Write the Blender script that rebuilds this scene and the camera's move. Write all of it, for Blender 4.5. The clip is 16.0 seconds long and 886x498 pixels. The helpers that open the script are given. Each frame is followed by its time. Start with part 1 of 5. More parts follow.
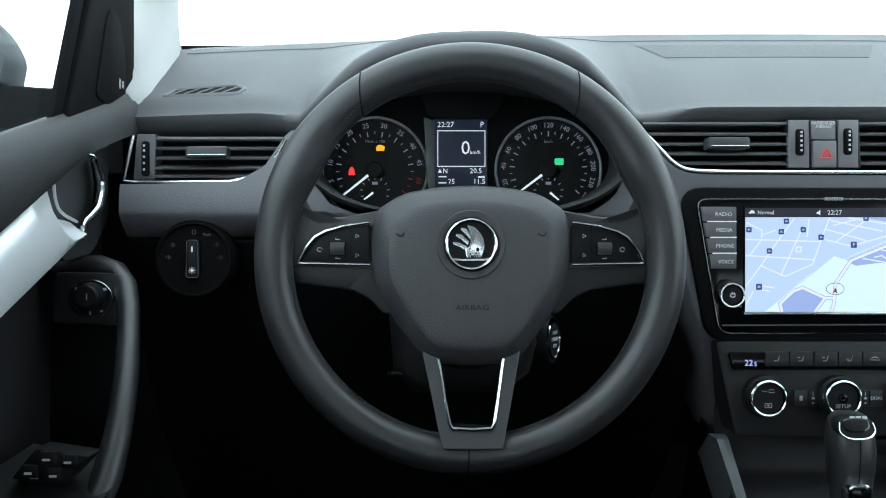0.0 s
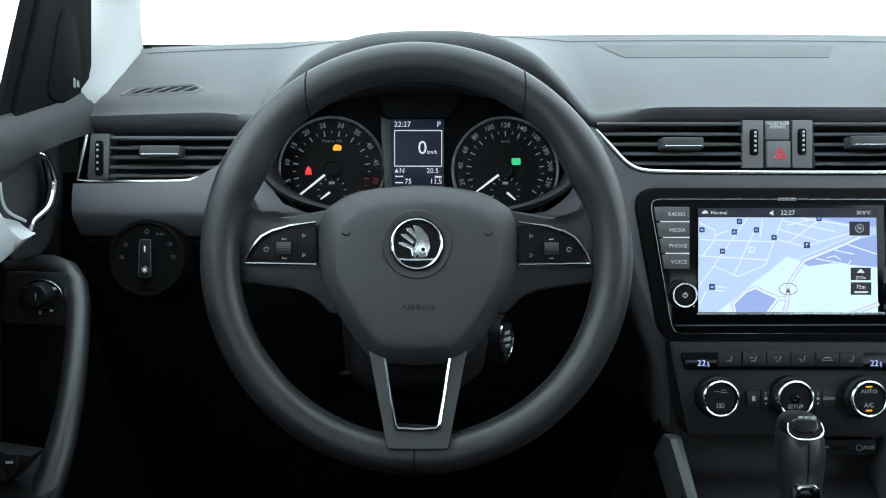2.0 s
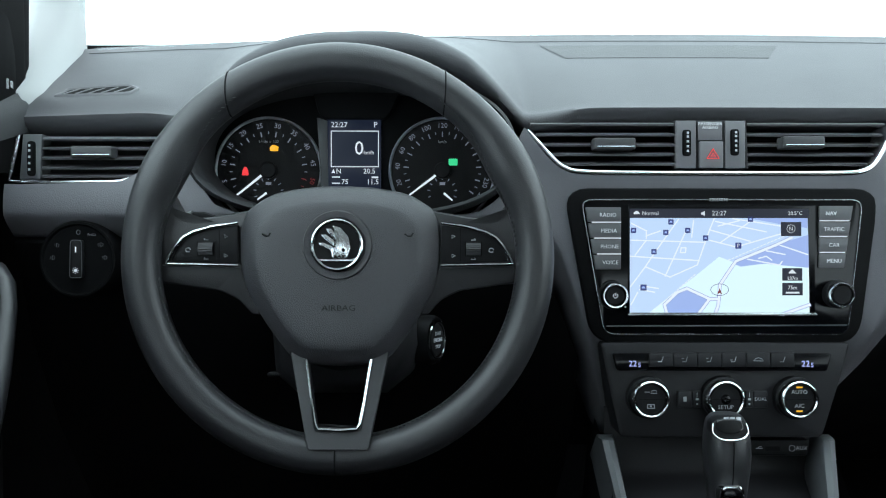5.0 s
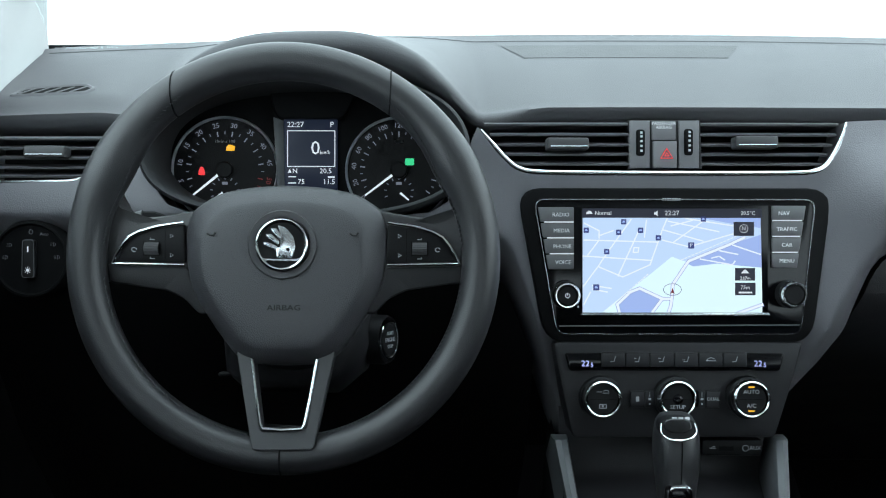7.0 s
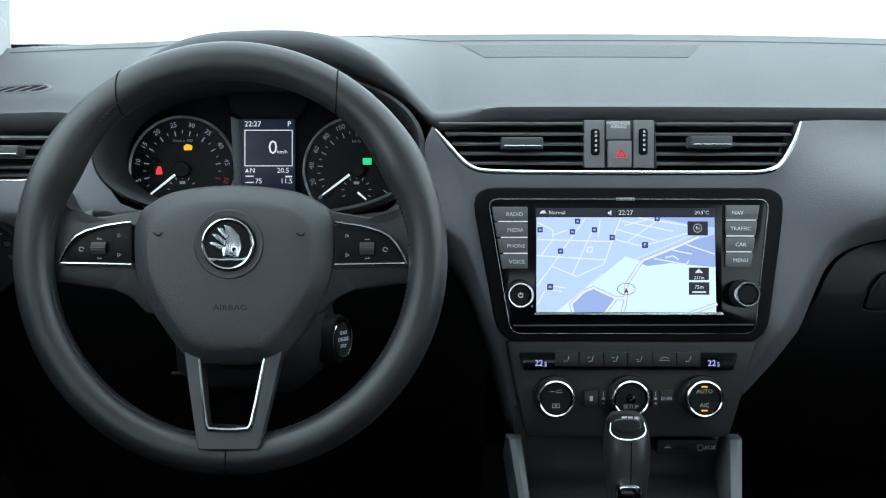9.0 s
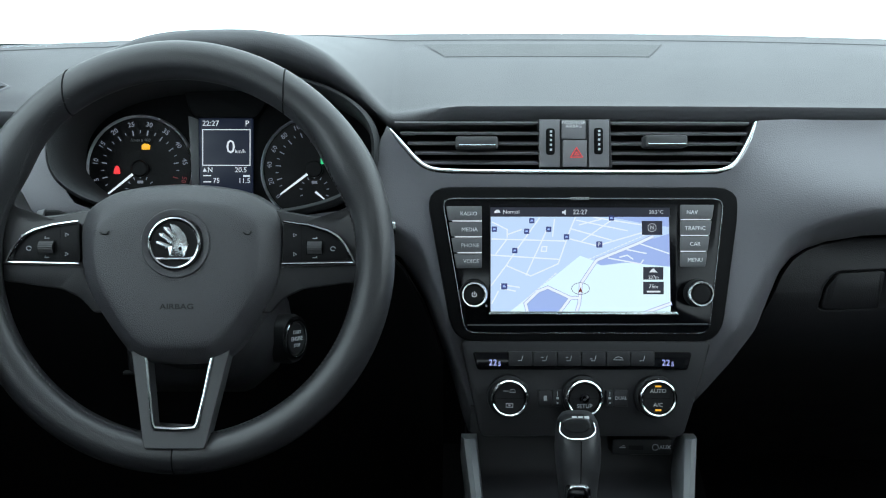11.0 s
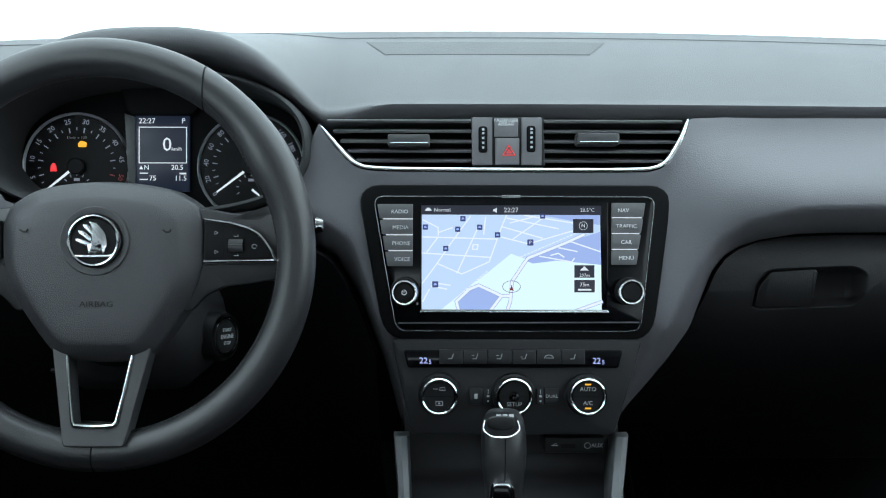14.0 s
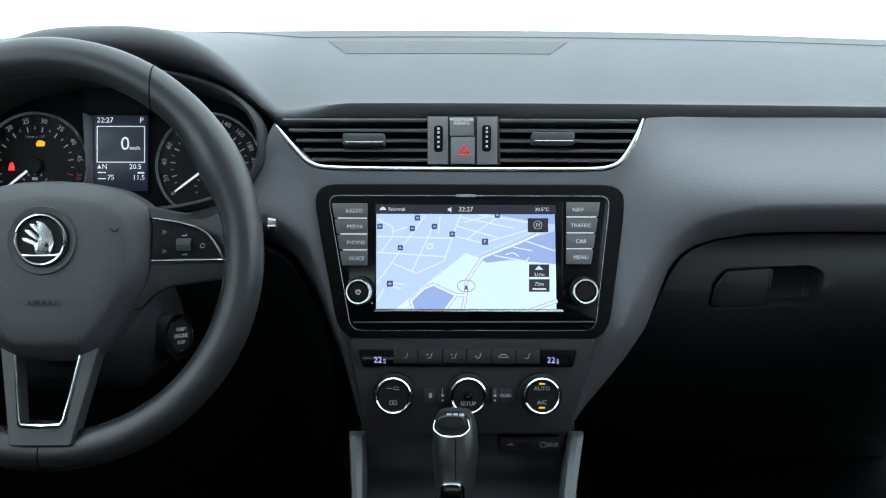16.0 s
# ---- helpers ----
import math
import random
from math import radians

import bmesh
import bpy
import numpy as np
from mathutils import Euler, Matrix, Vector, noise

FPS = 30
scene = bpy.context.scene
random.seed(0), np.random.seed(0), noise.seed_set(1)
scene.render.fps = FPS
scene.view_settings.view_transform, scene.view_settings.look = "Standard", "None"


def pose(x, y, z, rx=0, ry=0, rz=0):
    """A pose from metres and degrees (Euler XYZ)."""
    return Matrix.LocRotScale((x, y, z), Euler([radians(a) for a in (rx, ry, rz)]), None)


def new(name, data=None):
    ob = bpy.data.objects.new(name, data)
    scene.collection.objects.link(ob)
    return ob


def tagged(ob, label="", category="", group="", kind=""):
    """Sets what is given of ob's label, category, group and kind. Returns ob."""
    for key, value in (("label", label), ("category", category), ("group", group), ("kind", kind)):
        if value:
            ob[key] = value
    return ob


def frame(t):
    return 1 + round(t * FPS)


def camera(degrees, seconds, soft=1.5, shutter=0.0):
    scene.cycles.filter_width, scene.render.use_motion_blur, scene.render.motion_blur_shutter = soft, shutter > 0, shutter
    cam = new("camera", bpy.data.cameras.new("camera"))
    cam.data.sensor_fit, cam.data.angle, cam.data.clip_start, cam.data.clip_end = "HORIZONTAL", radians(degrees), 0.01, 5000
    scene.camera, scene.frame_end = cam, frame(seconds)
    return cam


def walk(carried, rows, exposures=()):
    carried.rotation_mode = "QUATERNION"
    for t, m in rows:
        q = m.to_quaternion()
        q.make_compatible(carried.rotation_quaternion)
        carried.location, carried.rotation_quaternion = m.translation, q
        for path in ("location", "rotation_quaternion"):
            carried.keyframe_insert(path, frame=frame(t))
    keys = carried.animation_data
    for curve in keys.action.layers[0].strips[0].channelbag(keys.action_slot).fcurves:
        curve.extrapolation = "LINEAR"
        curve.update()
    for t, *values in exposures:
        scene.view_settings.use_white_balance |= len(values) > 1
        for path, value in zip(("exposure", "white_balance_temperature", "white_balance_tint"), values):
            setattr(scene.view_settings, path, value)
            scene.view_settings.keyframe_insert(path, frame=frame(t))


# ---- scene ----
cam = camera(48.0, 16.0, soft=1.1)
METRES, EYE, TILT, LEAN, TURN = 0.357, 0.95, -22.0, 0.0, 0.0
ROWS = [
    (0.0, 0.0, 0.0, 0.0, 0.0, 0.0, -0.0),
    (0.5, 0.0293, 0.0008, -0.0004, -0.05, 0.01, -0.03),
    (1.0, 0.0621, 0.001, -0.0003, -0.06, -0.02, -0.06),
    (1.5, 0.0922, 0.0014, -0.0001, -0.07, -0.03, -0.07),
    (2.0, 0.1245, 0.0017, 0.0, -0.09, -0.01, -0.07),
    (2.5, 0.1544, 0.0021, 0.0006, -0.1, -0.04, -0.06),
    (3.0, 0.1867, 0.0024, 0.0006, -0.11, -0.05, -0.06),
    (3.5, 0.2162, 0.0028, 0.0006, -0.13, -0.03, -0.07),
    (4.0, 0.248, 0.0029, 0.0009, -0.14, 0.01, -0.06),
    (6.5, 0.4028, 0.0044, -0.0001, -0.2, 0.01, -0.07),
    (7.0, 0.436, 0.0047, -0.0009, -0.22, 0.04, -0.07),
    (7.5, 0.4665, 0.0047, -0.0005, -0.22, -0.01, -0.07),
    (8.0, 0.4993, 0.0047, 0.0002, -0.22, -0.01, -0.07),
    (8.5, 0.5285, 0.0048, 0.001, -0.23, -0.01, -0.06),
    (9.0, 0.5611, 0.0049, 0.0008, -0.25, -0.02, -0.07),
    (11.5, 0.7193, 0.0062, -0.0026, -0.22, 0.02, -0.1),
    (12.0, 0.7514, 0.0062, -0.0021, -0.24, 0.0, -0.13),
    (12.5, 0.7817, 0.0064, -0.0014, -0.22, -0.01, -0.1),
    (13.0, 0.8135, 0.0066, -0.0019, -0.23, -0.01, -0.1),
    (13.5, 0.8441, 0.0068, -0.0019, -0.24, -0.04, -0.12),
    (14.0, 0.8762, 0.0072, -0.0026, -0.23, -0.09, -0.15),
    (14.5, 0.9066, 0.0073, -0.0026, -0.23, -0.08, -0.15),
    (15.0, 0.9381, 0.0074, -0.0017, -0.24, -0.11, -0.15),
    (15.5, 0.9679, 0.0076, -0.0021, -0.24, -0.1, -0.15),
    (16.0, 0.9998, 0.0078, -0.0019, -0.24, -0.14, -0.15),
]
walk(cam, [(t, pose(0, 0, EYE, TILT, LEAN, TURN) @ pose(METRES * x, METRES * y, METRES * z, 90 + pitch, roll, yaw)) for t, x, y, z, yaw, pitch, roll in ROWS])

# ---- light ----
world = bpy.data.worlds.new("studio")
scene.world = world
world.use_nodes = True
bg = world.node_tree.nodes["Background"]
bg.inputs["Color"].default_value = (0.83, 1.0, 1.07, 1)
bg.inputs["Strength"].default_value = 3.4
scene.view_settings.exposure = 0.0


# ---- materials ----
def material(name, color, rough=0.5, metal=0.0, grain=0.0, size=600.0, vary=0.12, spec=0.5, coat=0.0, kind="NOISE"):
    """A surface with fine relief (grain, cells per metre: size) and broad wear in tone and gloss."""
    m = bpy.data.materials.new(name)
    m.use_nodes = True
    nt = m.node_tree
    b = nt.nodes["Principled BSDF"]
    b.inputs["Roughness"].default_value = rough
    b.inputs["Metallic"].default_value = metal
    b.inputs["Specular IOR Level"].default_value = spec
    b.inputs["Coat Weight"].default_value = coat
    b.inputs["Coat Roughness"].default_value = 0.05
    co = nt.nodes.new("ShaderNodeTexCoord")
    big = nt.nodes.new("ShaderNodeTexNoise")
    big.inputs["Scale"].default_value, big.inputs["Detail"].default_value = 14.0, 5.0
    nt.links.new(co.outputs["Object"], big.inputs["Vector"])
    mix = nt.nodes.new("ShaderNodeMix")
    mix.data_type = "RGBA"
    mix.inputs[6].default_value = (*[c * (1 - vary) for c in color], 1)
    mix.inputs[7].default_value = (*[min(1, c * (1 + vary)) for c in color], 1)
    nt.links.new(big.outputs["Fac"], mix.inputs[0])
    nt.links.new(mix.outputs[2], b.inputs["Base Color"])
    mr = nt.nodes.new("ShaderNodeMapRange")
    mr.inputs["To Min"].default_value, mr.inputs["To Max"].default_value = rough * 0.85, min(1, rough * 1.15)
    nt.links.new(big.outputs["Fac"], mr.inputs["Value"])
    nt.links.new(mr.outputs[0], b.inputs["Roughness"])
    if grain:
        if kind == "NOISE":
            fine = nt.nodes.new("ShaderNodeTexNoise")
            fine.inputs["Detail"].default_value = 3.0
            out = fine.outputs["Fac"]
        else:
            fine = nt.nodes.new("ShaderNodeTexVoronoi")
            fine.feature = "SMOOTH_F1"
            out = fine.outputs["Distance"]
        fine.inputs["Scale"].default_value = size
        nt.links.new(co.outputs["Object"], fine.inputs["Vector"])
        bump = nt.nodes.new("ShaderNodeBump")
        bump.inputs["Strength"].default_value, bump.inputs["Distance"].default_value = grain, 0.0006
        nt.links.new(out, bump.inputs["Height"])
        nt.links.new(bump.outputs[0], b.inputs["Normal"])
    return m


def glow(name, color, strength):
    m = bpy.data.materials.new(name)
    m.use_nodes = True
    b = m.node_tree.nodes["Principled BSDF"]
    b.inputs["Base Color"].default_value = (0.01, 0.01, 0.01, 1)
    b.inputs["Roughness"].default_value = 0.3
    b.inputs["Emission Color"].default_value = (*color, 1)
    b.inputs["Emission Strength"].default_value = strength
    return m


def glass(name, tint=(1, 1, 1)):
    """Thin clear pane: light goes straight through, with a faint gloss that grows at a slant."""
    m = bpy.data.materials.new(name)
    m.use_nodes = True
    nt = m.node_tree
    nt.nodes.clear()
    out = nt.nodes.new("ShaderNodeOutputMaterial")
    mix = nt.nodes.new("ShaderNodeMixShader")
    clear = nt.nodes.new("ShaderNodeBsdfTransparent")
    shine = nt.nodes.new("ShaderNodeBsdfGlossy")
    clear.inputs["Color"].default_value = (*tint, 1)
    shine.inputs["Roughness"].default_value = 0.02
    mix.inputs[0].default_value = 0.03
    nt.links.new(clear.outputs[0], mix.inputs[1])
    nt.links.new(shine.outputs[0], mix.inputs[2])
    nt.links.new(mix.outputs[0], out.inputs["Surface"])
    return m


# One dash plastic in tones: fascia lightened where lit, lower parts darkened for shade.
FASCIA_LIT = material("fascia_black_lightened", (0.132, 0.129, 0.141), 0.5, grain=0.35, size=900, vary=0.06, kind="VORONOI")
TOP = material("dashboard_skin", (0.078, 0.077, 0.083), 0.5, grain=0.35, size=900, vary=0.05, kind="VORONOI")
# Darker than real black plastic: shade low in the cabin is put in.
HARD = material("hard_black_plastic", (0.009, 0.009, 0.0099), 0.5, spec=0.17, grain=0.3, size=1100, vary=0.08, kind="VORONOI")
DEEP = material("black_plastic_and_shade", (0.004, 0.004, 0.0045), 0.6, spec=0.1, vary=0.1)
LEATHER = material("rim_leather", (0.0215, 0.021, 0.0235), 0.4, spec=0.7, grain=0.22, size=1300, vary=0.08, kind="VORONOI")
GRIP = material("grip_leather", (0.025, 0.0245, 0.027), 0.4, spec=0.7, grain=0.25, size=1300, vary=0.1, kind="VORONOI")
GRAINED = material("grained_cover", (0.052, 0.0505, 0.056), 0.42, grain=0.6, size=1500, spec=0.65, vary=0.06, kind="VORONOI")
SATIN = material("satin_grey_plastic", (0.085, 0.088, 0.094), 0.42, grain=0.1, size=900, vary=0.05)
BLOCK = material("switch_block_grey", (0.15, 0.147, 0.155), 0.45, grain=0.1, size=900, vary=0.05)
KEY = material("key_grey", (0.115, 0.114, 0.121), 0.5, grain=0.1, size=1200, vary=0.06)
# Same dash plastic, toned down for the shade on the glove box.
LID = material("lid_skin_shaded", (0.0145, 0.014, 0.0155), 0.5, spec=0.3, grain=0.35, size=900, vary=0.08, kind="VORONOI")
PANEL = material("panel_charcoal", (0.017, 0.0165, 0.0185), 0.48, spec=0.32, grain=0.2, size=1100, vary=0.1, kind="VORONOI")
INLAY = material("polished_black", (0.006, 0.006, 0.007), 0.07, spec=0.7, vary=0.1)
SLAT = material("vent_slat_plastic", (0.1, 0.0985, 0.106), 0.4, vary=0.08)
BUTTON = material("button_plastic", (0.048, 0.048, 0.051), 0.45, grain=0.1, size=1200, vary=0.08)
GLOSS = material("piano_black", (0.004, 0.004, 0.005), 0.14, spec=0.22, vary=0.1)
CHROME = material("chrome", (0.86, 0.87, 0.88), 0.17, 1.0, vary=0.03)
BRUSHED = material("satin_chrome", (0.62, 0.64, 0.66), 0.24, 1.0, vary=0.05)
BADGE = material("badge_metal", (0.78, 0.8, 0.82), 0.22, 0.95, vary=0.04)
SILVER = material("silver_trim", (0.7, 0.71, 0.73), 0.36, 0.4, grain=0.25, size=700, vary=0.06)
LINER = material("light_grey_pillar_trim", (0.38, 0.388, 0.385), 0.85, grain=0.3, size=1500, vary=0.05)
HEAD = material("pale_headliner_cloth", (0.45, 0.45, 0.44), 0.9, grain=0.4, size=900, vary=0.05)
INSERT = material("dashboard_insert_skin", (0.05, 0.0495, 0.053), 0.52, grain=0.5, size=500, vary=0.06, kind="VORONOI")
CARPET = material("black_carpet", (0.005, 0.005, 0.0055), 0.95, spec=0.05, grain=0.8, size=900, vary=0.3)
RUBBER = material("black_rubber", (0.006, 0.006, 0.007), 0.7, spec=0.12, vary=0.1)
PAINT = material("dark_mirror_housing", (0.06, 0.068, 0.072), 0.6, spec=0.25, vary=0.1)
PRINT = material("grey_print", (0.5, 0.51, 0.53), 0.6, vary=0.05)
LEGEND = material("key_print", (0.75, 0.75, 0.77), 0.6, vary=0.05)
RAIL = material("sill_pad_skin", (0.036, 0.037, 0.039), 0.65, grain=0.5, size=900, spec=0.25, vary=0.08, kind="VORONOI")
RING = material("pale_dial_ring", (0.62, 0.64, 0.68), 0.3, 0.6, vary=0.04)
MATT = material("matt_black_plastic", (0.0055, 0.0055, 0.006), 0.85, spec=0.06, vary=0.15)
THREAD = material("dark_thread", (0.05, 0.05, 0.052), 0.7, vary=0.1)
FAINT = material("faint_print", (0.14, 0.14, 0.15), 0.6, vary=0.05)
DIM = material("dim_print", (0.38, 0.38, 0.4), 0.6, vary=0.05)
EMBOSS = material("embossed_black", (0.004, 0.004, 0.0045), 0.7, vary=0.05)
CLEAR = glass("clear_glass", (0.98, 1.0, 1.0))
WHITE_LIT = glow("white_backlit_print", (0.85, 0.93, 1.0), 0.85)
DIAL_LIT = glow("dial_print", (0.7, 0.8, 1.0), 0.24)
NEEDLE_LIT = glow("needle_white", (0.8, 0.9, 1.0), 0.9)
RED_LIT = glow("red_warning", (1.0, 0.05, 0.06), 0.9)
RED_DIM = glow("red_print", (0.6, 0.05, 0.06), 0.25)
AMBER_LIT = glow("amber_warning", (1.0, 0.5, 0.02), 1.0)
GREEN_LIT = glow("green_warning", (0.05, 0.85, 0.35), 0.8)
LCD = glow("dark_blue_display", (0.007, 0.011, 0.026), 1.0)
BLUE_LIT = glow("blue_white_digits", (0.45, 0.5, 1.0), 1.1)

# ---- shape tools: x right, y away from the seats, z up, all in the tilted frame of the dashboard ----
RIG = pose(0, 0, EYE, TILT, 0, 0)
BASES = {}


def thing(name, at, label, category, group="", kind="", turn=None):
    ob = new(name)
    ob.empty_display_size = 0.02
    ob.matrix_world = RIG @ Matrix.Translation(at)
    BASES[ob.name] = Vector(at)
    return tagged(ob, label, category, group, kind)


def part(name, bm, mat, parent, label="", smooth=35, base=None):
    """Links bm as one mesh under a thing or a part; its points are in the dashboard frame."""
    at = BASES[parent.name]
    bmesh.ops.translate(bm, vec=-at, verts=bm.verts)
    bmesh.ops.recalc_face_normals(bm, faces=bm.faces)
    me = bpy.data.meshes.new(name)
    for f in bm.faces:
        f.smooth = True
    for e in bm.edges:
        if len(e.link_faces) == 2 and e.calc_face_angle(0) > radians(smooth):
            e.smooth = False
    bm.to_mesh(me)
    bm.free()
    me.materials.append(mat)
    ob = new(name, me)
    ob.parent = parent
    BASES[ob.name] = at
    return tagged(ob, label) if label else ob


def solo(name, bm, mat, label, category, group="", kind="", smooth=35):
    """A thing that is one mesh."""
    lo = Vector([sum(v.co[i] for v in bm.verts) / len(bm.verts) for i in range(3)])
    bmesh.ops.translate(bm, vec=-lo, verts=bm.verts)
    bmesh.ops.recalc_face_normals(bm, faces=bm.faces)
    me = bpy.data.meshes.new(name)
    for f in bm.faces:
        f.smooth = True
    for e in bm.edges:
        if len(e.link_faces) == 2 and e.calc_face_angle(0) > radians(smooth):
            e.smooth = False
    bm.to_mesh(me)
    bm.free()
    me.materials.append(mat)
    ob = new(name, me)
    ob.matrix_world = RIG @ Matrix.Translation(lo)
    BASES[ob.name] = lo
    return tagged(ob, label, category, group, kind)


def rounded(pts, r, n=5):
    """A polygon with its corners rounded; r is one radius or one for each corner."""
    out, k = [], len(pts)
    for i in range(k):
        rr = r[i] if isinstance(r, (list, tuple)) else r
        a, b, c = Vector(pts[i - 1]), Vector(pts[i]), Vector(pts[(i + 1) % k])
        u, v = (a - b), (c - b)
        cut = min(rr, u.length * 0.48, v.length * 0.48)
        if cut < 1e-5:
            out.append(tuple(b))
            continue
        p, q = b + u.normalized() * cut, b + v.normalized() * cut
        for j in range(n + 1):
            t = j / n
            w = p * (1 - t) ** 2 + b * 2 * t * (1 - t) + q * t * t
            out.append((w.x, w.y))
    return out


def inset(pts, d):
    """The polygon moved inwards by d."""
    area = sum(pts[i - 1][0] * pts[i][1] - pts[i][0] * pts[i - 1][1] for i in range(len(pts)))
    s, out, k = (1 if area > 0 else -1), [], len(pts)
    for i in range(k):
        a, b, c = Vector(pts[i - 1]), Vector(pts[i]), Vector(pts[(i + 1) % k])
        e, f = b - a, c - b
        if e.length < 1e-7 or f.length < 1e-7:
            out.append(tuple(b))
            continue
        e.normalize(), f.normalize()
        m = Vector((-e.y - f.y, e.x + f.x))
        m = m.normalized() if m.length > 1e-6 else Vector((-e.y, e.x))
        scale = 1 / max(0.35, m.dot(Vector((-e.y, e.x))))
        out.append((b.x + s * d * m.x * scale, b.y + s * d * m.y * scale))
    return out


def rings(rows, close=True, caps=(True, True), bm=None):
    """Skin over rows of points; each row is a closed loop unless close is off."""
    bm = bm or bmesh.new()
    vs = [[bm.verts.new(p) for p in row] for row in rows]
    k = len(rows[0])
    for a, b in zip(vs, vs[1:]):
        for i in range(k if close else k - 1):
            j = (i + 1) % k
            bm.faces.new((a[i], a[j], b[j], b[i]))
    if close:
        for row, cap in ((vs[0], caps[0]), (vs[-1], caps[1])):
            if cap:
                face = bm.faces.new(row)
                bmesh.ops.triangulate(bm, faces=[face])
    return bm


def plate(outline, y0, y1, edge=0.001, bm=None, dome=0.0):
    """A slab that faces the seats: front at y0, back at y1, with a rounded front edge."""
    rows = []
    for d, y in ((edge, y0), (edge * 0.3, y0 + edge * 0.3), (0, y0 + edge), (0, y1)):
        rows.append([(x, y, z) for x, z in (inset(outline, d) if d else outline)])
    if dome:
        extra = []
        for s, t in ((0.25, 1.0), (0.5, 0.84), (0.75, 0.5), (0.9, 0.2)):
            cx = sum(p[0] for p in outline) / len(outline)
            cz = sum(p[1] for p in outline) / len(outline)
            inner = inset(outline, edge)
            extra.append([(cx + (x - cx) * s, y0 - dome * t, cz + (z - cz) * s) for x, z in inner])
        rows = extra + rows
    return rings(rows, bm=bm)


def block(x0, x1, y0, y1, z0, z1, edge=0.001, bm=None):
    return plate(rounded([(x0, z0), (x1, z0), (x1, z1), (x0, z1)], edge, 2), y0, y1, edge, bm)


def lathe(cx, cz, prof, n=40, bm=None, sx=1.0, sz=1.0, hollow=False):
    """Turned round the axis that points at the seats; prof: rows of radius and y."""
    rows = [[(cx + sx * r * math.cos(2 * math.pi * i / n), y, cz + sz * r * math.sin(2 * math.pi * i / n)) for i in range(n)]
            for r, y in prof]
    return rings(rows, bm=bm, caps=(prof[0][0] > 1e-6 and not hollow, prof[-1][0] > 1e-6 and not hollow))


def tube(path, r, n=8, closed=False, bm=None, flat=1.0):
    """A round bar along points; r is one radius or one for each point."""
    bm = bm or bmesh.new()
    pts, rows, k = [Vector(p) for p in path], [], len(path)
    for i, p in enumerate(pts):
        a, b = pts[i - 1 if (i or closed) else 0], pts[(i + 1) % k if (closed or i < k - 1) else i]
        d = (b - a).normalized()
        side = d.cross(Vector((0, 1, 0)))
        side = side.normalized() if side.length > 1e-3 else Vector((1, 0, 0))
        up = side.cross(d).normalized()
        rr = r[i] if isinstance(r, (list, tuple)) else r
        rows.append([p + rr * (math.cos(2 * math.pi * j / n) * side + flat * math.sin(2 * math.pi * j / n) * up) for j in range(n)])
    vs = [[bm.verts.new(p) for p in row] for row in rows]
    for i in range(k if closed else k - 1):
        a, b = vs[i], vs[(i + 1) % k]
        for j in range(n):
            bm.faces.new((a[j], a[(j + 1) % n], b[(j + 1) % n], b[j]))
    if not closed:
        bm.faces.new(vs[0]), bm.faces.new(vs[-1])
    return bm


def holed(outer, holes, y0, y1):
    """A slab with openings through it."""
    bm = bmesh.new()
    edges, loops = [], []
    for loop in (outer, *holes):
        vs = [bm.verts.new((x, y0, z)) for x, z in loop]
        loops.append(vs)
        edges += [bm.edges.new((vs[i - 1], vs[i])) for i in range(len(vs))]
    bmesh.ops.triangle_fill(bm, use_beauty=True, use_dissolve=False, edges=edges)
    for vs in loops:
        back = [bm.verts.new((v.co.x, y1, v.co.z)) for v in vs]
        for i in range(len(vs)):
            bm.faces.new((vs[i - 1], vs[i], back[i], back[i - 1]))
    return bm


def words(text, x, y, z, size, align="CENTER", bm=None, stretch=1.0, turn=0.0, thick=0.0002):
    """Lettering that faces the seats, its middle line at z."""
    cu = bpy.data.curves.new("lettering", "FONT")
    cu.body, cu.size, cu.align_x, cu.align_y, cu.extrude, cu.resolution_u = text, size, align, "CENTER", thick, 2
    tmp = bpy.data.objects.new("lettering", cu)
    me = bpy.data.meshes.new_from_object(tmp)
    m = Matrix.Translation((x, y, z)) @ Matrix.Rotation(radians(turn), 4, "Y") @ Matrix.Diagonal((stretch, 1, 1, 1)) @ Matrix.Rotation(radians(90), 4, "X")
    me.transform(m)
    bm = bm or bmesh.new()
    bm.from_mesh(me)
    bpy.data.objects.remove(tmp), bpy.data.curves.remove(cu), bpy.data.meshes.remove(me)
    return bm


def bars(rows, y, bm=None, thick=0.0003):
    """Small flat marks: rows of x0, x1, z0, z1."""
    bm = bm or bmesh.new()
    for x0, x1, z0, z1 in rows:
        rings([[(x0, y, z0), (x1, y, z0), (x1, y, z1), (x0, y, z1)], [(x0, y + thick, z0), (x1, y + thick, z0), (x1, y + thick, z1), (x0, y + thick, z1)]], bm=bm)
    return bm


def curve(x, pts):
    """Straight steps between points (x, value)."""
    if x <= pts[0][0]:
        return pts[0][1]
    for (a, u), (b, v) in zip(pts, pts[1:]):
        if x <= b:
            return u + (v - u) * (x - a) / (b - a)
    return pts[-1][1]


def smooth_curve(x, pts):
    """Eased steps between points (x, value)."""
    if x <= pts[0][0]:
        return pts[0][1]
    for (a, u), (b, v) in zip(pts, pts[1:]):
        if x <= b:
            t = (x - a) / (b - a)
            return u + (v - u) * t * t * (3 - 2 * t)
    return pts[-1][1]


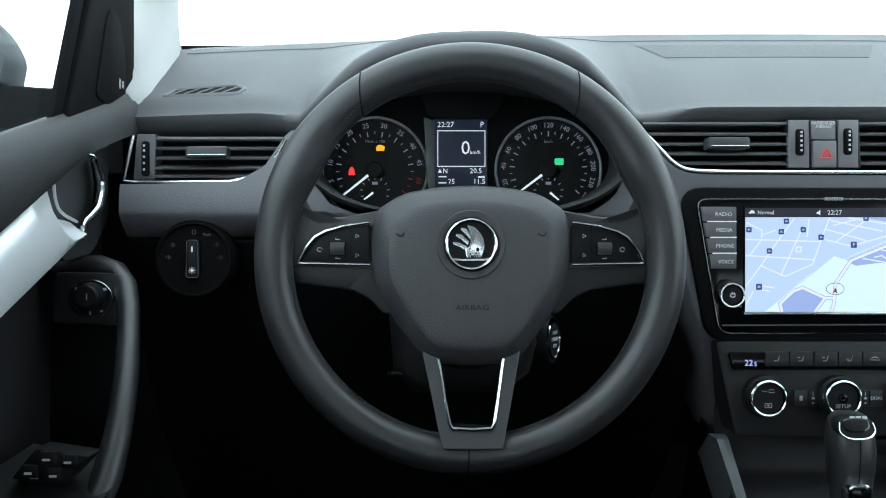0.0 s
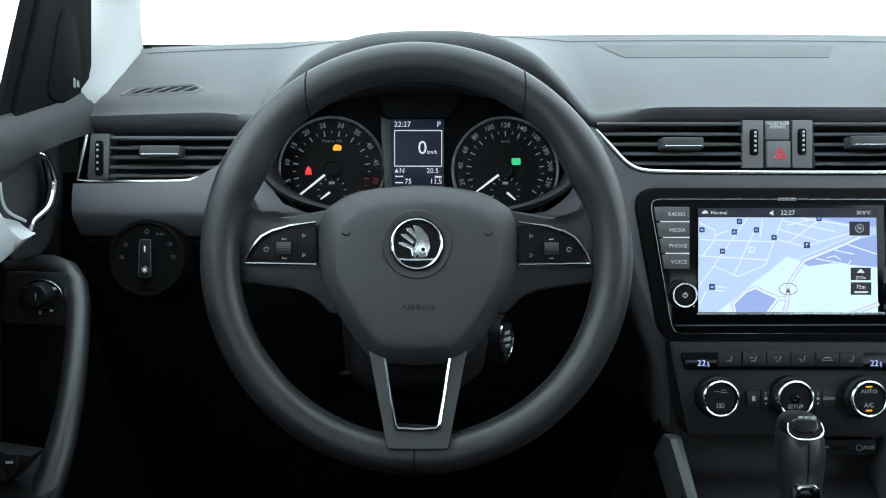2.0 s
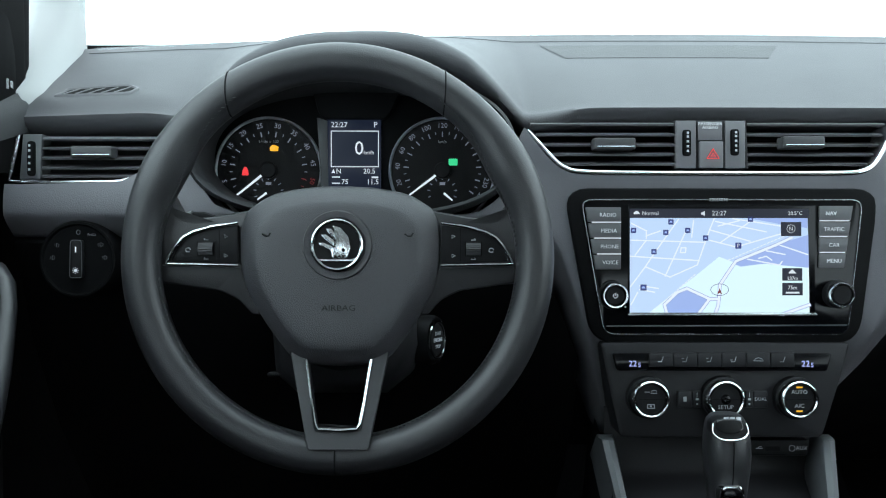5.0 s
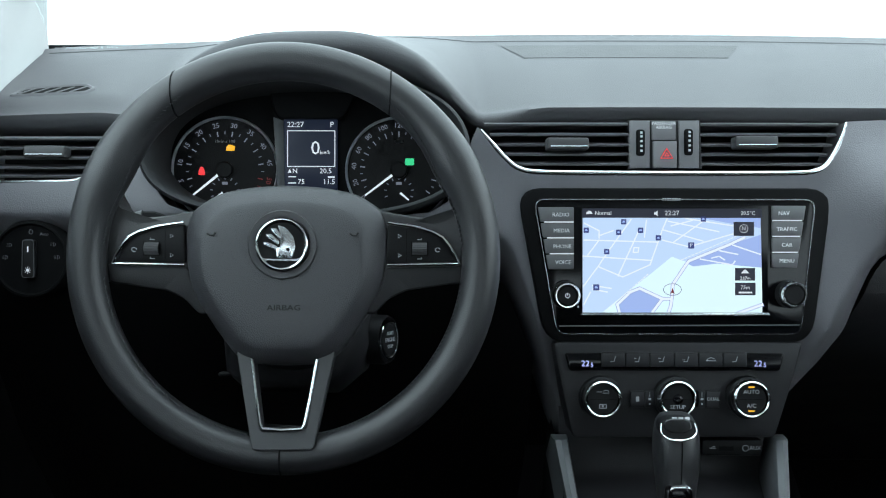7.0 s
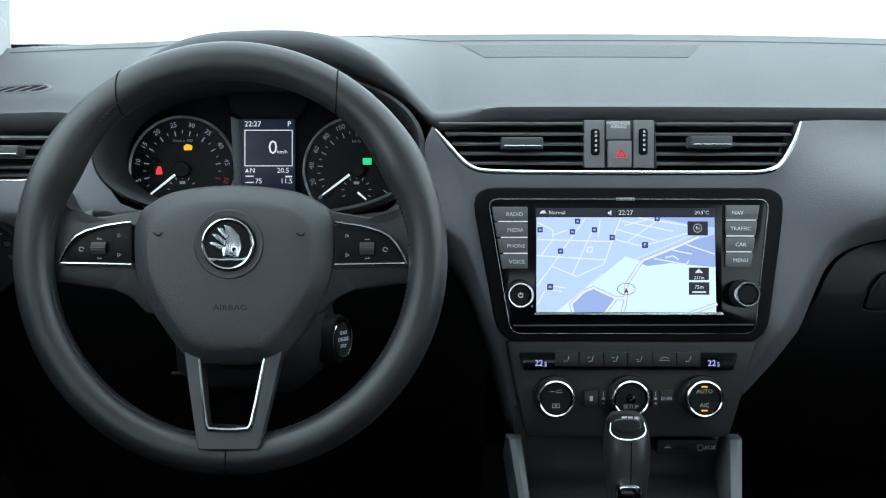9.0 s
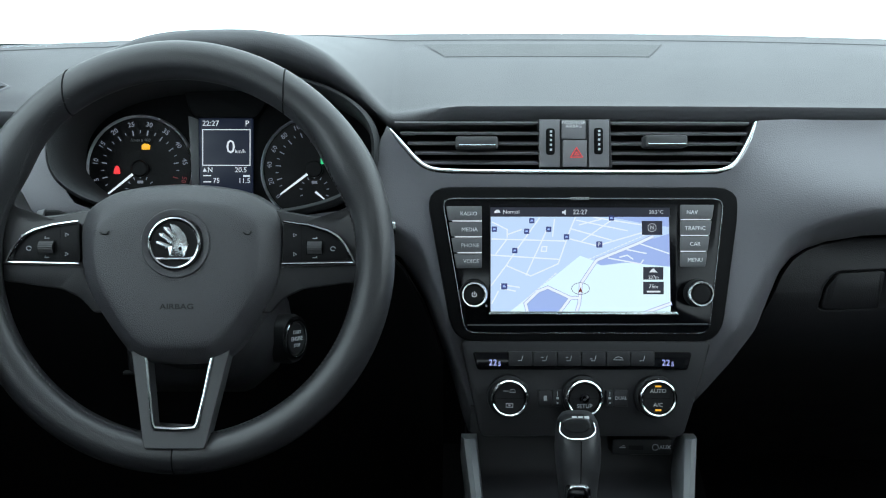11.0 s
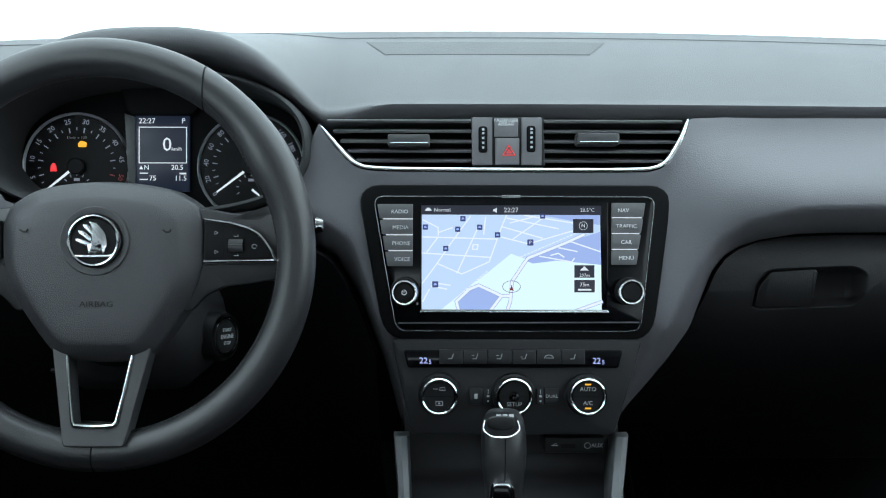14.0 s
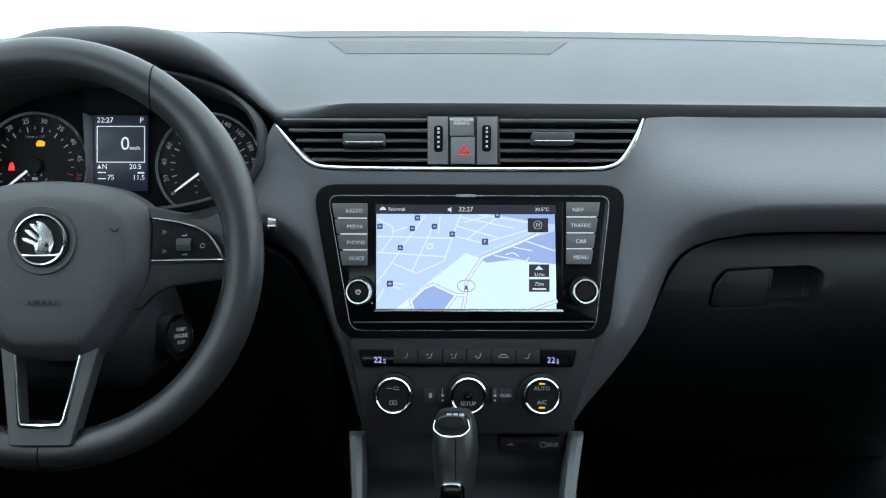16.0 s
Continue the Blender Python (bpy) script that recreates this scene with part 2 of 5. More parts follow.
def flowing(pts, n=5):
    """More points along a smooth line through those given."""
    out, k = [], len(pts)
    for i in range(k - 1):
        p0, p1, p2, p3 = (Vector(pts[max(0, min(k - 1, i + d))]) for d in (-1, 0, 1, 2))
        for j in range(n):
            t = j / n
            out.append(0.5 * (2 * p1 + (p2 - p0) * t + (2 * p0 - 5 * p1 + 4 * p2 - p3) * t * t + (3 * p1 - p0 - 3 * p2 + p3) * t ** 3))
    return out + [Vector(pts[-1])]


def span(a, b, n):
    return [a + (b - a) * i / (n - 1) for i in range(n)]

# ---- the car's shell ----
def shell(name, rows, mat, label, category, close=False):
    """A sheet in world metres with thickness."""
    bm = rings(rows, close=close, caps=(False, False))
    bmesh.ops.recalc_face_normals(bm, faces=bm.faces)
    me = bpy.data.meshes.new(name)
    bm.to_mesh(me)
    bm.free()
    me.materials.append(mat)
    ob = new(name, me)
    mod = ob.modifiers.new("thickness", "SOLIDIFY")
    mod.thickness, mod.offset = 0.03, 0
    return tagged(ob, label, category, kind="structure")


MID = 0.384  # the car's middle line
L, R = MID - 0.76, MID + 0.76
shell("floor", [[(L, -1.2, 0), (R, -1.2, 0)], [(L, 1.45, 0), (R, 1.45, 0)]], CARPET, "black carpeted car floor in deep shade", "floor")
shell("wall_front", [[(L, 1.45, -0.02), (R, 1.45, -0.02)], [(L, 1.45, 0.6), (R, 1.45, 0.6)], [(L, 1.28, 0.7), (R, 1.28, 0.7)]], DEEP, "black bulkhead behind the dashboard", "bulkhead")
# Unseen rear closure; the gap above it sets the light from behind.
shell("wall_rear", [[(L, -1.2, -0.02), (R, -1.2, -0.02)], [(L, -1.2, 0.97), (R, -1.2, 0.97)]], CARPET, "unseen plain dark rear closure that limits light from behind", "wall")
# Unseen roof: front edge screens overhead light, pale cloth bounces some back.
shell("ceiling", [[(L + 0.1, -1.2, 1.2), (R - 0.1, -1.2, 1.2)], [(L + 0.08, -0.5, 1.25), (R - 0.08, -0.5, 1.25)], [(L + 0.12, 0.72, 1.19), (R - 0.12, 0.72, 1.19)]], HEAD, "unseen plain pale grey cloth headliner, placed to shape the light", "ceiling")
# Unseen side; its top edge sets how much right-hand light enters.
shell("wall_right", [[(R, -0.1, 0), (R, -0.1, 0.72)], [(R, 1.3, 0), (R, 1.3, 0.68)]], CARPET, "unseen plain black passenger side, height set for window light", "wall")
shell("wall_left", [[(L, -0.1, 0), (L, -0.1, 0.76)], [(L, 0.35, 0), (L, 0.35, 0.75)]], HARD, "plain black cabin side behind the door", "wall")
shell("wall_left_front", [[(L - 0.02, 0.36, 0), (L - 0.02, 0.36, 0.64)], [(L - 0.02, 1.45, 0), (L - 0.02, 1.45, 0.66)]], DEEP, "plain black side of the driver's footwell", "wall")
# Unseen screens added where rear side windows would let light in.
for side_x, in_x in ((L, L + 0.09), (R, R - 0.09)):
    shell("side_light_screen", [[(side_x, -1.2, 0), (side_x, -1.2, 0.75), (in_x, -1.2, 1.21)], [(side_x, -0.1, 0), (side_x, -0.1, 0.75), (in_x, -0.1, 1.25)]], CARPET, "unseen dark screen over the rear side windows, added to cut light", "wall")

# ---- dashboard ----
HOOD = 0.025


def hood(x):
    u = min(1, abs(x - HOOD) / 0.172)
    return 0.076 * (1 - u ** 3) ** 1.25


def lip_y(x):
    return 1.0 - 0.045 * min(1, hood(x) / 0.05) + 0.02 * ((x - MID) / 0.75) ** 2


def lip_z(x):
    return 0.1375 - (0.008 if x < MID else 0.003) * ((x - MID) / 0.6) ** 2 + smooth_curve(x, [(-0.2, 0.011), (-0.1, 0.0)])


def rear_y(x):
    return 1.215 - 0.03 * ((x - MID) / 0.7) ** 2


def rear_z(x):
    return 0.262 - 0.022 * ((x - MID) / 0.66) ** 2


dash = thing("dashboard", (MID, 1.1, 0.05), "black soft-touch car dashboard with an arched instrument hood", "dashboard")
XS = span(-0.319, 0.48, 135) + span(0.4825, 0.68, 80) + span(0.686, 1.1, 70)
ROLL = ((0.05, -0.016), (0.012, -0.014), (0.003, -0.011), (0.0, -0.006), (0.003, -0.0015), (0.009, 0.001))
UNDERCUT = ((0.05, -0.021), (0.024, -0.019), (0.013, -0.013), (0.004, -0.0055), (0.003, -0.002), (0.009, 0.001))


def raised(x, t):
    """The pad stands a little higher along its front edge, crisp beside the hood and rounded at the driver's vent."""
    soft_edge = smooth_curve(x, [(-0.2, 1.0), (-0.13, 0.0)]) * ((1 - t) ** 3 - max(0, 1 - t / 0.14) ** 2)
    return 0.008 * smooth_curve(x, [(0.2, 0.0), (0.27, 1.0)]) * (1 - t) ** 2 + 0.007 * soft_edge


def on_top(x, t):
    """Depth and height of the upper pad, t from its front edge to the windscreen."""
    y = lip_y(x) + 0.009 + (rear_y(x) - lip_y(x) - 0.009) * t
    sag = 0.006 * math.sin(math.pi * t) * (1 - min(1, hood(x) / 0.05))
    return y, (lip_z(x) + 0.001) * (1 - t) + rear_z(x) * t + sag + hood(x) * (1 - t) + raised(x, t)


rows = []
for k in range(6):
    row = []
    for x in XS:
        h = min(1, hood(x) / 0.03)
        g = smooth_curve(x, [(-0.2, 1.55), (-0.12, 1.5), (-0.06, 1.7), (0.1, 1.7), (0.2, 1.2), (0.25, 1.0)])
        cut = smooth_curve(x, [(0.2, 0.0), (0.27, 1.0)])
        dy = ROLL[k][0] * (1 - cut) + UNDERCUT[k][0] * cut
        dz = ROLL[k][1] * (1 - cut) + UNDERCUT[k][1] * cut
        under = (0.02, 0.016, 0.012, 0.005, 0, 0)[k] * smooth_curve(x, [(-0.2, 1.0), (-0.1, 0.0)])
        row.append((x, lip_y(x) + dy + under + (h * 0.06 if k == 0 else 0), lip_z(x) + hood(x) + raised(x, 0) + dz * g))
    rows.append(row)
for j in range(1, 25):
    rows.append([(x, *on_top(x, j / 24)) for x in XS])
rows.append([(x, rear_y(x) + 0.02, rear_z(x) - 0.02) for x in XS])
rows.append([(x, rear_y(x) + 0.03, 0.05) for x in XS])
part("top_pad", rings(rows, close=False), TOP, dash, "grained charcoal upper pad", smooth=60)

# the face below the vents: upper edge, crease and lower seam along x
TOP_EDGE = [(-0.352, 0.064), (-0.3058, 0.064), (-0.2046, 0.066), (-0.1765, 0.082), (-0.1552, 0.118), (-0.143, 0.12), (-0.137, 0.105), (-0.13, 0.07), (-0.111, 0.044), (-0.084, 0.034),
            (-0.04, 0.03), (0.09, 0.03), (0.1485, 0.037), (0.1676, 0.05), (0.18, 0.07), (0.188, 0.11), (0.194, 0.122), (0.1943, 0.127), (0.2011, 0.112), (0.2331, 0.083), (0.2472, 0.0748),
            (0.5255, 0.0748), (0.5406, 0.083), (0.5581, 0.112), (0.5637, 0.1285), (0.6, 0.1308), (0.8, 0.1312), (1.1, 0.125)]
CREASE = [(-0.352, 0.037), (0.14, 0.035), (0.19, 0.032), (0.226, 0.012), (0.248, -0.05), (0.268, -0.12), (0.284, -0.188), (0.48, -0.19), (0.508, -0.124), (0.521, -0.1024), (0.54, -0.067), (0.5527, -0.0358), (0.5675, -0.004), (0.586, 0.015), (0.612, 0.029), (0.656, 0.0405), (0.72, 0.042), (1.1, 0.042)]
SEAM = [(-0.352, 0.0125), (0.1, 0.0125), (0.15, 0.01), (0.185, 0.002), (0.206, -0.01), (0.232, -0.055), (0.2565, -0.125), (0.2755, -0.195), (0.5, -0.195), (0.53, -0.15), (0.55, -0.118), (0.566, -0.086), (0.578, -0.053), (0.5885, -0.024), (0.6, -0.0085), (0.613, 0.0005), (0.632, 0.0075), (0.667, 0.0134), (0.72, 0.0155), (1.1, 0.018)]


def face_y(x, z):
    """Depth of the dashboard's face."""
    out = smooth_curve(x, [(-0.34, 0.012), (-0.1, 0.012), (0.1, 0.0), (0.5, 0.0), (0.66, 0.042)])
    swell = smooth_curve(z, [(0.0, 0.8), (0.04, 1.0), (0.13, -0.5)])
    return 0.984 + 0.12 * max(0, z - 0.085) - out * swell + 0.02 * max(0, abs(x - MID) - 0.35) + 0.55 * max(0, -0.08 - z)


rows = []
for j in range(10):
    t = j / 9
    rows.append([(x, face_y(x, z), z) for x in XS for z in [curve(x, TOP_EDGE) * (1 - t) + min(curve(x, TOP_EDGE) - 0.004, curve(x, CREASE)) * t]])
for t, back in ((0.12, 0.0006), (0.25, 0.0026), (0.4, 0.006), (0.6, 0.0115), (0.8, 0.018), (1.0, 0.025), (1.0, 0.05)):
    row = []
    for x in XS:
        a = min(curve(x, TOP_EDGE) - 0.004, curve(x, CREASE))
        b = min(a - 0.002, curve(x, SEAM))
        z = a * (1 - t) + b * t
        row.append((x, face_y(x, z) + back * smooth_curve(x, [(0.1, 1.0), (0.17, 2.6), (0.25, 2.6), (0.28, 0.6), (0.48, 0.6), (0.52, 1.7)]), z))
    rows.append(row)
rows.insert(0, [(x, face_y(x, curve(x, TOP_EDGE)) + 0.045, curve(x, TOP_EDGE) - 0.001) for x in XS])
# Light on the face is partly put into this paler tone.
part("fascia", rings(rows, close=False), FASCIA_LIT, dash, "smooth black face panel, lightened for the light on it", smooth=40)

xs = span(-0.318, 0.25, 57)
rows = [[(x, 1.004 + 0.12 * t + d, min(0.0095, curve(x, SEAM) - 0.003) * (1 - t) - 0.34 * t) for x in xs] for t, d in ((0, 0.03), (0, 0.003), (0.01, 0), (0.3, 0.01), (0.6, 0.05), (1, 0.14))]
# Near-black and swept back to stand for the shade under the dash.
part("knee_panel", rings(rows, close=False), DEEP, dash, "lower panel below the seam, darkened to near-black for shade")
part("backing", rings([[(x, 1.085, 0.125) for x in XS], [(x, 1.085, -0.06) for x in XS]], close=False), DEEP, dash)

# binnacle bowl round the dials
BOWL = [(HOOD - 0.0015 + 0.158 * math.copysign(abs(math.cos(a)) ** 0.8, math.cos(a)), 0.095 + (0.062 if math.sin(a) < 0 else 0.075) * math.copysign(abs(math.sin(a)) ** 0.85, math.sin(a))) for a in [2 * math.pi * i / 80 for i in range(80)]]
rows = [[(x, y, z) for x, z in inset(BOWL, d)] for d, y in ((-0.006, 1.0), (-0.004, 0.973), (-0.001, 0.970), (0.002, 0.973), (0.003, 1.03), (0.004, 1.066))]
part("binnacle", rings(rows, caps=(False, False)), RAIL, dash, "black bowl round the dials", smooth=60)

# panel let into the top and the side defroster
rows = []
for t, lift, grow in ((0.572, -0.002, 0), (0.58, 0.0007, 0), (0.65, 0.0007, 0.008), (0.72, 0.0007, 0.016), (0.79, 0.0007, 0.0235), (0.80, -0.002, 0.0245)):
    rows.append([(x, on_top(x, t)[0], on_top(x, t)[1] + lift) for x in span(0.2516 - grow, 0.483 + grow, 30)])
part("top_insert", rings(rows, close=False), INSERT, dash, "raised panel in the upper pad")
rows = [[(x, on_top(x, t)[0], on_top(x, t)[1] + lift) for x in span(-0.30, 1.09, 130)] for t, lift in ((0.868, -0.001), (0.872, 0.001), (0.93, 0.0012), (0.99, 0.0012), (1.0, -0.001))]
part("rear_ledge", rings(rows, close=False), TOP, dash, "narrow ledge along the windscreen")
dv = thing("defroster_vent", (-0.2516, 1.05, 0.1616), "small slatted side defroster in the dashboard top", "air vent")
rows = []
o = rounded([(-0.294, 0.14), (-0.284, 0.225), (-0.222, 0.25), (-0.21, 0.2), (-0.217, 0.145)], [0.006, 0.01, 0.01, 0.012, 0.01], 4)
for d, lift in ((-0.003, -0.001), (-0.002, 0.0018), (0.0, 0.0022), (0.002, 0.0008), (0.0022, -0.001)):
    k = 1 - 2 * d / 0.09
    rows.append([(-0.255 + (x + 0.255) * k, on_top(x, 0.19 + (t - 0.19) * k)[0], on_top(x, 0.19 + (t - 0.19) * k)[1] + lift) for x, t in o])
part("frame", rings(rows, caps=(False, False)), BLOCK, dv, "grey frame")
part("well", rings([[(x, on_top(x, t)[0], on_top(x, t)[1] + lift) for x, t in o] for lift in (0.0006, -0.004)]), DEEP, dv)
for i in range(5):
    x = -0.287 + 0.0135 * i
    (ya, za), (yb, zb) = on_top(x, 0.155), on_top(x, 0.23)
    part("slat", tube([(x, ya, za + 0.001), (x + 0.014, yb, zb + 0.001)], 0.0009, 6), BLOCK, dv)

# ---- left door ----
DX = -0.327
door = thing("door_1", (DX, 0.9, -0.1), "black driver's door with a silver trim strip and pull handle, closed", "car door", kind="structure")


def sideways(bm):
    """Turns a slab that faces the seats to face the car's middle."""
    for v in bm.verts:
        v.co = (-v.co.y, v.co.x, v.co.z)
    return bm


def belt(y):
    t = (y - 0.7345) / 0.32
    return 0.081 + 0.086 * t, min(0.069 + 0.086 * t, 0.0096 + 0.132 * t)


rows = []
for y in span(0.3, 1.085, 26):
    zt, zb = belt(y)
    in_ = 0.012 * max(0, (y - 0.98) / 0.1)
    rows.append([(DX - 0.03, y, zt - 0.01), (DX - 0.018 + in_, y, zt - 0.001), (DX - 0.008 + in_, y, zt), (DX + 0.001 + in_, y, zt - 0.008), (DX + 0.006 + in_, y, zt - 0.022),
                 (DX + 0.007 + in_, y, zt - 0.04), (DX + 0.002 + in_, y, zb + 0.004), (DX - 0.008, y, zb), (DX - 0.03, y, zb)])
part("belt_rail", rings(rows), RAIL, door, "grained black window sill pad", smooth=70)
part("inner_panel", sideways(plate([(0.3, -0.4), (1.12, -0.34), (1.1, 0.1), (0.9, 0.06), (0.3, -0.12)], -DX + 0.05, -DX + 0.08, 0.004)), PANEL, door, "black lower door panel")
rows = []
for y in span(0.4, 0.84, 20) + span(0.846, 0.898, 19):
    zt = min(belt(y)[1] - 0.002, curve(y, [(0.852, 0.08), (0.854, 0.056), (0.8565, 0.0423), (0.867, 0.031), (0.88, 0.0265), (0.898, 0.024)]) if y > 0.852 else 1)
    zb = -0.050 + 0.06 * (y - 0.7345) / 0.1635
    deep = 0.010 * math.exp(-((y - 0.86) / 0.05) ** 2)
    m = (zt + zb) / 2
    rows.append([(DX - 0.055, y, zt + 0.004), (DX - 0.004 - deep, y, zt), (DX + 0.002 - deep, y, m + 0.3 * (zt - m)), (DX + 0.006, y, m - 0.5 * (m - zb)), (DX + 0.003, y, zb + 0.002), (DX - 0.055, y, zb - 0.002)])
part("silver_trim", rings(rows), SILVER, door, "brushed silver decor strip", smooth=70)
part("handle_cup", sideways(plate(rounded([(0.845, 0.045), (0.93, 0.098), (1.01, 0.119), (1.01, 0.03), (0.96, -0.005), (0.89, -0.012)], 0.01), -DX + 0.012, -DX + 0.03, 0.002)), RAIL, door, "charcoal cup behind the handle")
part("cup_edge", tube(flowing([(DX - 0.008, 0.856, 0.064), (DX - 0.007, 0.857, 0.044), (DX - 0.006, 0.868, 0.032), (DX - 0.003, 0.897, 0.0245)]), 0.0014, 8), SILVER, door, "silver edge of the cup")
hp = [(DX - 0.004, 0.924, 0.09), (DX, 0.932, 0.085), (DX + 0.001, 0.941, 0.0744), (DX + 0.002, 0.946, 0.0597), (DX + 0.002, 0.936, 0.04), (DX + 0.002, 0.916, 0.03), (DX + 0.002, 0.9, 0.023), (DX + 0.002, 0.898, 0.0095)]
part("door_handle", tube(flowing(hp), [smooth_curve(i / 35, [(0, 0.0018), (0.4, 0.004), (0.6, 0.0034), (1, 0.002)]) for i in range(36)], 10), CHROME, door, "chrome inside door handle")
part("handle_grip", tube([(x - 0.004, y + 0.012, z) for x, y, z in hp[1:6]], [0.004, 0.006, 0.007, 0.006, 0.004], 10), HARD, door)

# pull grip and armrest
gp = [(-0.371, 0.955, -0.019), (-0.3482, 0.952, -0.0168), (-0.3269, 0.95, -0.0173), (-0.3107, 0.945, -0.0231), (-0.2989, 0.935, -0.0345), (-0.2916, 0.922, -0.0545), (-0.2863, 0.905, -0.0817), (-0.2814, 0.885, -0.1101), (-0.2795, 0.868, -0.1375), (-0.28, 0.853, -0.1642), (-0.2834, 0.84, -0.1903), (-0.2918, 0.83, -0.2164), (-0.3046, 0.82, -0.2417)]
part("pull_grip", tube(gp, [0.009, 0.0105, 0.0115, 0.012, 0.0115, 0.0108, 0.0105, 0.0108, 0.0112, 0.012, 0.013, 0.014, 0.015], 14), GRIP, door, "curved black pull grip", smooth=80)
part("switch_panel", plate(rounded([(-0.3604, -0.0215), (-0.3036, -0.0226), (-0.3005, -0.0415), (-0.3026, -0.072), (-0.3635, -0.0688)], 0.004), 0.925, 0.95, 0.002), PANEL, door)
part("pocket_back", plate([(-0.3791, -0.0645), (-0.3086, -0.0645), (-0.3167, -0.1947), (-0.3927, -0.1947)], 0.955, 0.97, 0.001), DEEP, door)
rows = [[(-0.3834, 0.8, -0.1913), (-0.3495, 0.85, -0.1661), (-0.294, 0.85, -0.1757), (-0.2753, 0.83, -0.1975), (-0.288, 0.8, -0.2222)], [(-0.393, 0.82, -0.2603), (-0.3577, 0.87, -0.2712), (-0.3009, 0.87, -0.2712), (-0.2819, 0.85, -0.265), (-0.2952, 0.82, -0.2603)]]
part("armrest", rings(rows), HARD, door, "black armrest")
mk = thing("mirror_switch", (-0.3265, 0.92, -0.0465), "round black mirror adjuster on the door", "switch")
MX, MZ = -0.3265, -0.0465
part("dish", lathe(MX, MZ, ((0.0, 0.9235), (0.016, 0.9235), (0.018, 0.9215), (0.0205, 0.9215), (0.0215, 0.926)), sz=0.85), HARD, mk)
part("ring", lathe(MX, MZ, ((0.0205, 0.9212), (0.0208, 0.9209), (0.0211, 0.9212), (0.0212, 0.925)), sz=0.85, hollow=True), BRUSHED, mk)
kn = part("knob", lathe(MX + 0.001, MZ + 0.003, ((0.0, 0.905), (0.0095, 0.905), (0.0114, 0.907), (0.0122, 0.915), (0.0128, 0.924))), HARD, mk)
part("pointer", bars([(MX + 0.002, MX + 0.0028, MZ + 0.0, MZ + 0.006)], 0.9046), PRINT, kn)
for mark in ((MX - 0.014, MX - 0.011, MZ + 0.008, MZ + 0.011), (MX + 0.011, MX + 0.015, MZ + 0.008, MZ + 0.0105), (MX - 0.001, MX + 0.001, MZ - 0.0148, MZ - 0.011), (MX + 0.009, MX + 0.012, MZ - 0.012, MZ - 0.010)):
    part("symbol", bars([mark], 0.9208), PRINT, mk)

ws = thing("window_switches", (-0.3176, 0.8, -0.1758), "black window switch block on the armrest", "switch")
part("base", plate(rounded([(-0.348, -0.1849), (-0.328, -0.1604), (-0.2844, -0.1667), (-0.3053, -0.1894)], 0.002), 0.80, 0.83, 0.0015), HARD, ws)
for fx, fz in ((-0.318, -0.1686), (-0.3008, -0.1708), (-0.3326, -0.1795), (-0.3126, -0.1817)):
    sw = part("switch", plate(rounded([(fx - 0.0065, fz - 0.003), (fx + 0.0075, fz - 0.0045), (fx + 0.007, fz + 0.006), (fx - 0.005, fz + 0.0065)], 0.0015), 0.7965, 0.801, 0.001), HARD, ws)
    part("mark", bars([(fx - 0.0028, fx + 0.0032, fz - 0.0012, fz + 0.0006)], 0.7962), PRINT, sw)
part("mark", bars([(-0.3321, -0.3257, -0.1849, -0.1835)], 0.7995), PRINT, ws)

# sail panel, frame and seal ahead of the side window
part("sail_panel", sideways(plate(rounded([(0.869, 0.1), (0.934, 0.235), (1.018, 0.42), (1.055, 0.42), (1.06, 0.27), (1.066, 0.155)], 0.01), -DX + 0.004, -DX + 0.010, 0.003)), MATT, door, "black mirror corner cover")
part("speaker_cover", sideways(plate(rounded([(0.945, 0.145), (0.975, 0.225), (0.988, 0.24), (1.016, 0.238), (1.033, 0.2), (1.035, 0.155), (0.995, 0.14)], 0.012), -DX + 0.002, -DX + 0.006, 0.002)), MATT, door)
part("speaker_badge", sideways(bars([(1.008, 1.014, 0.163, 0.173), (1.017, 1.024, 0.165, 0.172)], -DX + 0.0012)), BRUSHED, door)
part("window_frame", sideways(plate([(0.847, 0.1), (0.9135, 0.24), (1.0, 0.43), (1.022, 0.43), (0.935, 0.24), (0.868, 0.1)], -DX + 0.008, -DX + 0.013, 0.002)), MATT, door, "black window frame")
part("seal", rings([[(-0.365, 1.05, z), (-0.338, 1.05, z), (-0.333, 1.066, z), (-0.336, 1.082, z), (-0.37, 1.085, z)] for z in span(0.08, 0.6, 8)]), MATT, door, "black door seal")
pane = part("pane", sideways(plate([(0.3, 0.0), (0.858, 0.1), (1.005, 0.43), (0.3, 0.35)], -DX + 0.012, -DX + 0.016, 0.0005)), CLEAR, door, "clear side window")

# ---- outside mirror ----
mir = thing("door_mirror", (-0.6083, 1.3, 0.2148), "grey-black outside mirror housing on the door", "car mirror")
hull = rounded([(-0.6559, 0.3343), (-0.5707, 0.306), (-0.5409, 0.2776), (-0.5239, 0.2435), (-0.5281, 0.2208), (-0.5324, 0.2037), (-0.6559, 0.1995)], 0.03)
part("housing", plate(hull, 1.25, 1.31, 0.028), PAINT, mir, "dark grey mirror shell")
part("foot", plate(rounded([(-0.6612, 0.2039), (-0.5181, 0.2068), (-0.4808, 0.2039), (-0.4071, 0.2011), (-0.4071, 0.1567), (-0.4808, 0.1524), (-0.5181, 0.1495), (-0.6612, 0.1438)], 0.01), 1.25, 1.29, 0.01), MATT, mir, "black mirror foot")
mir.location.x -= 0.022

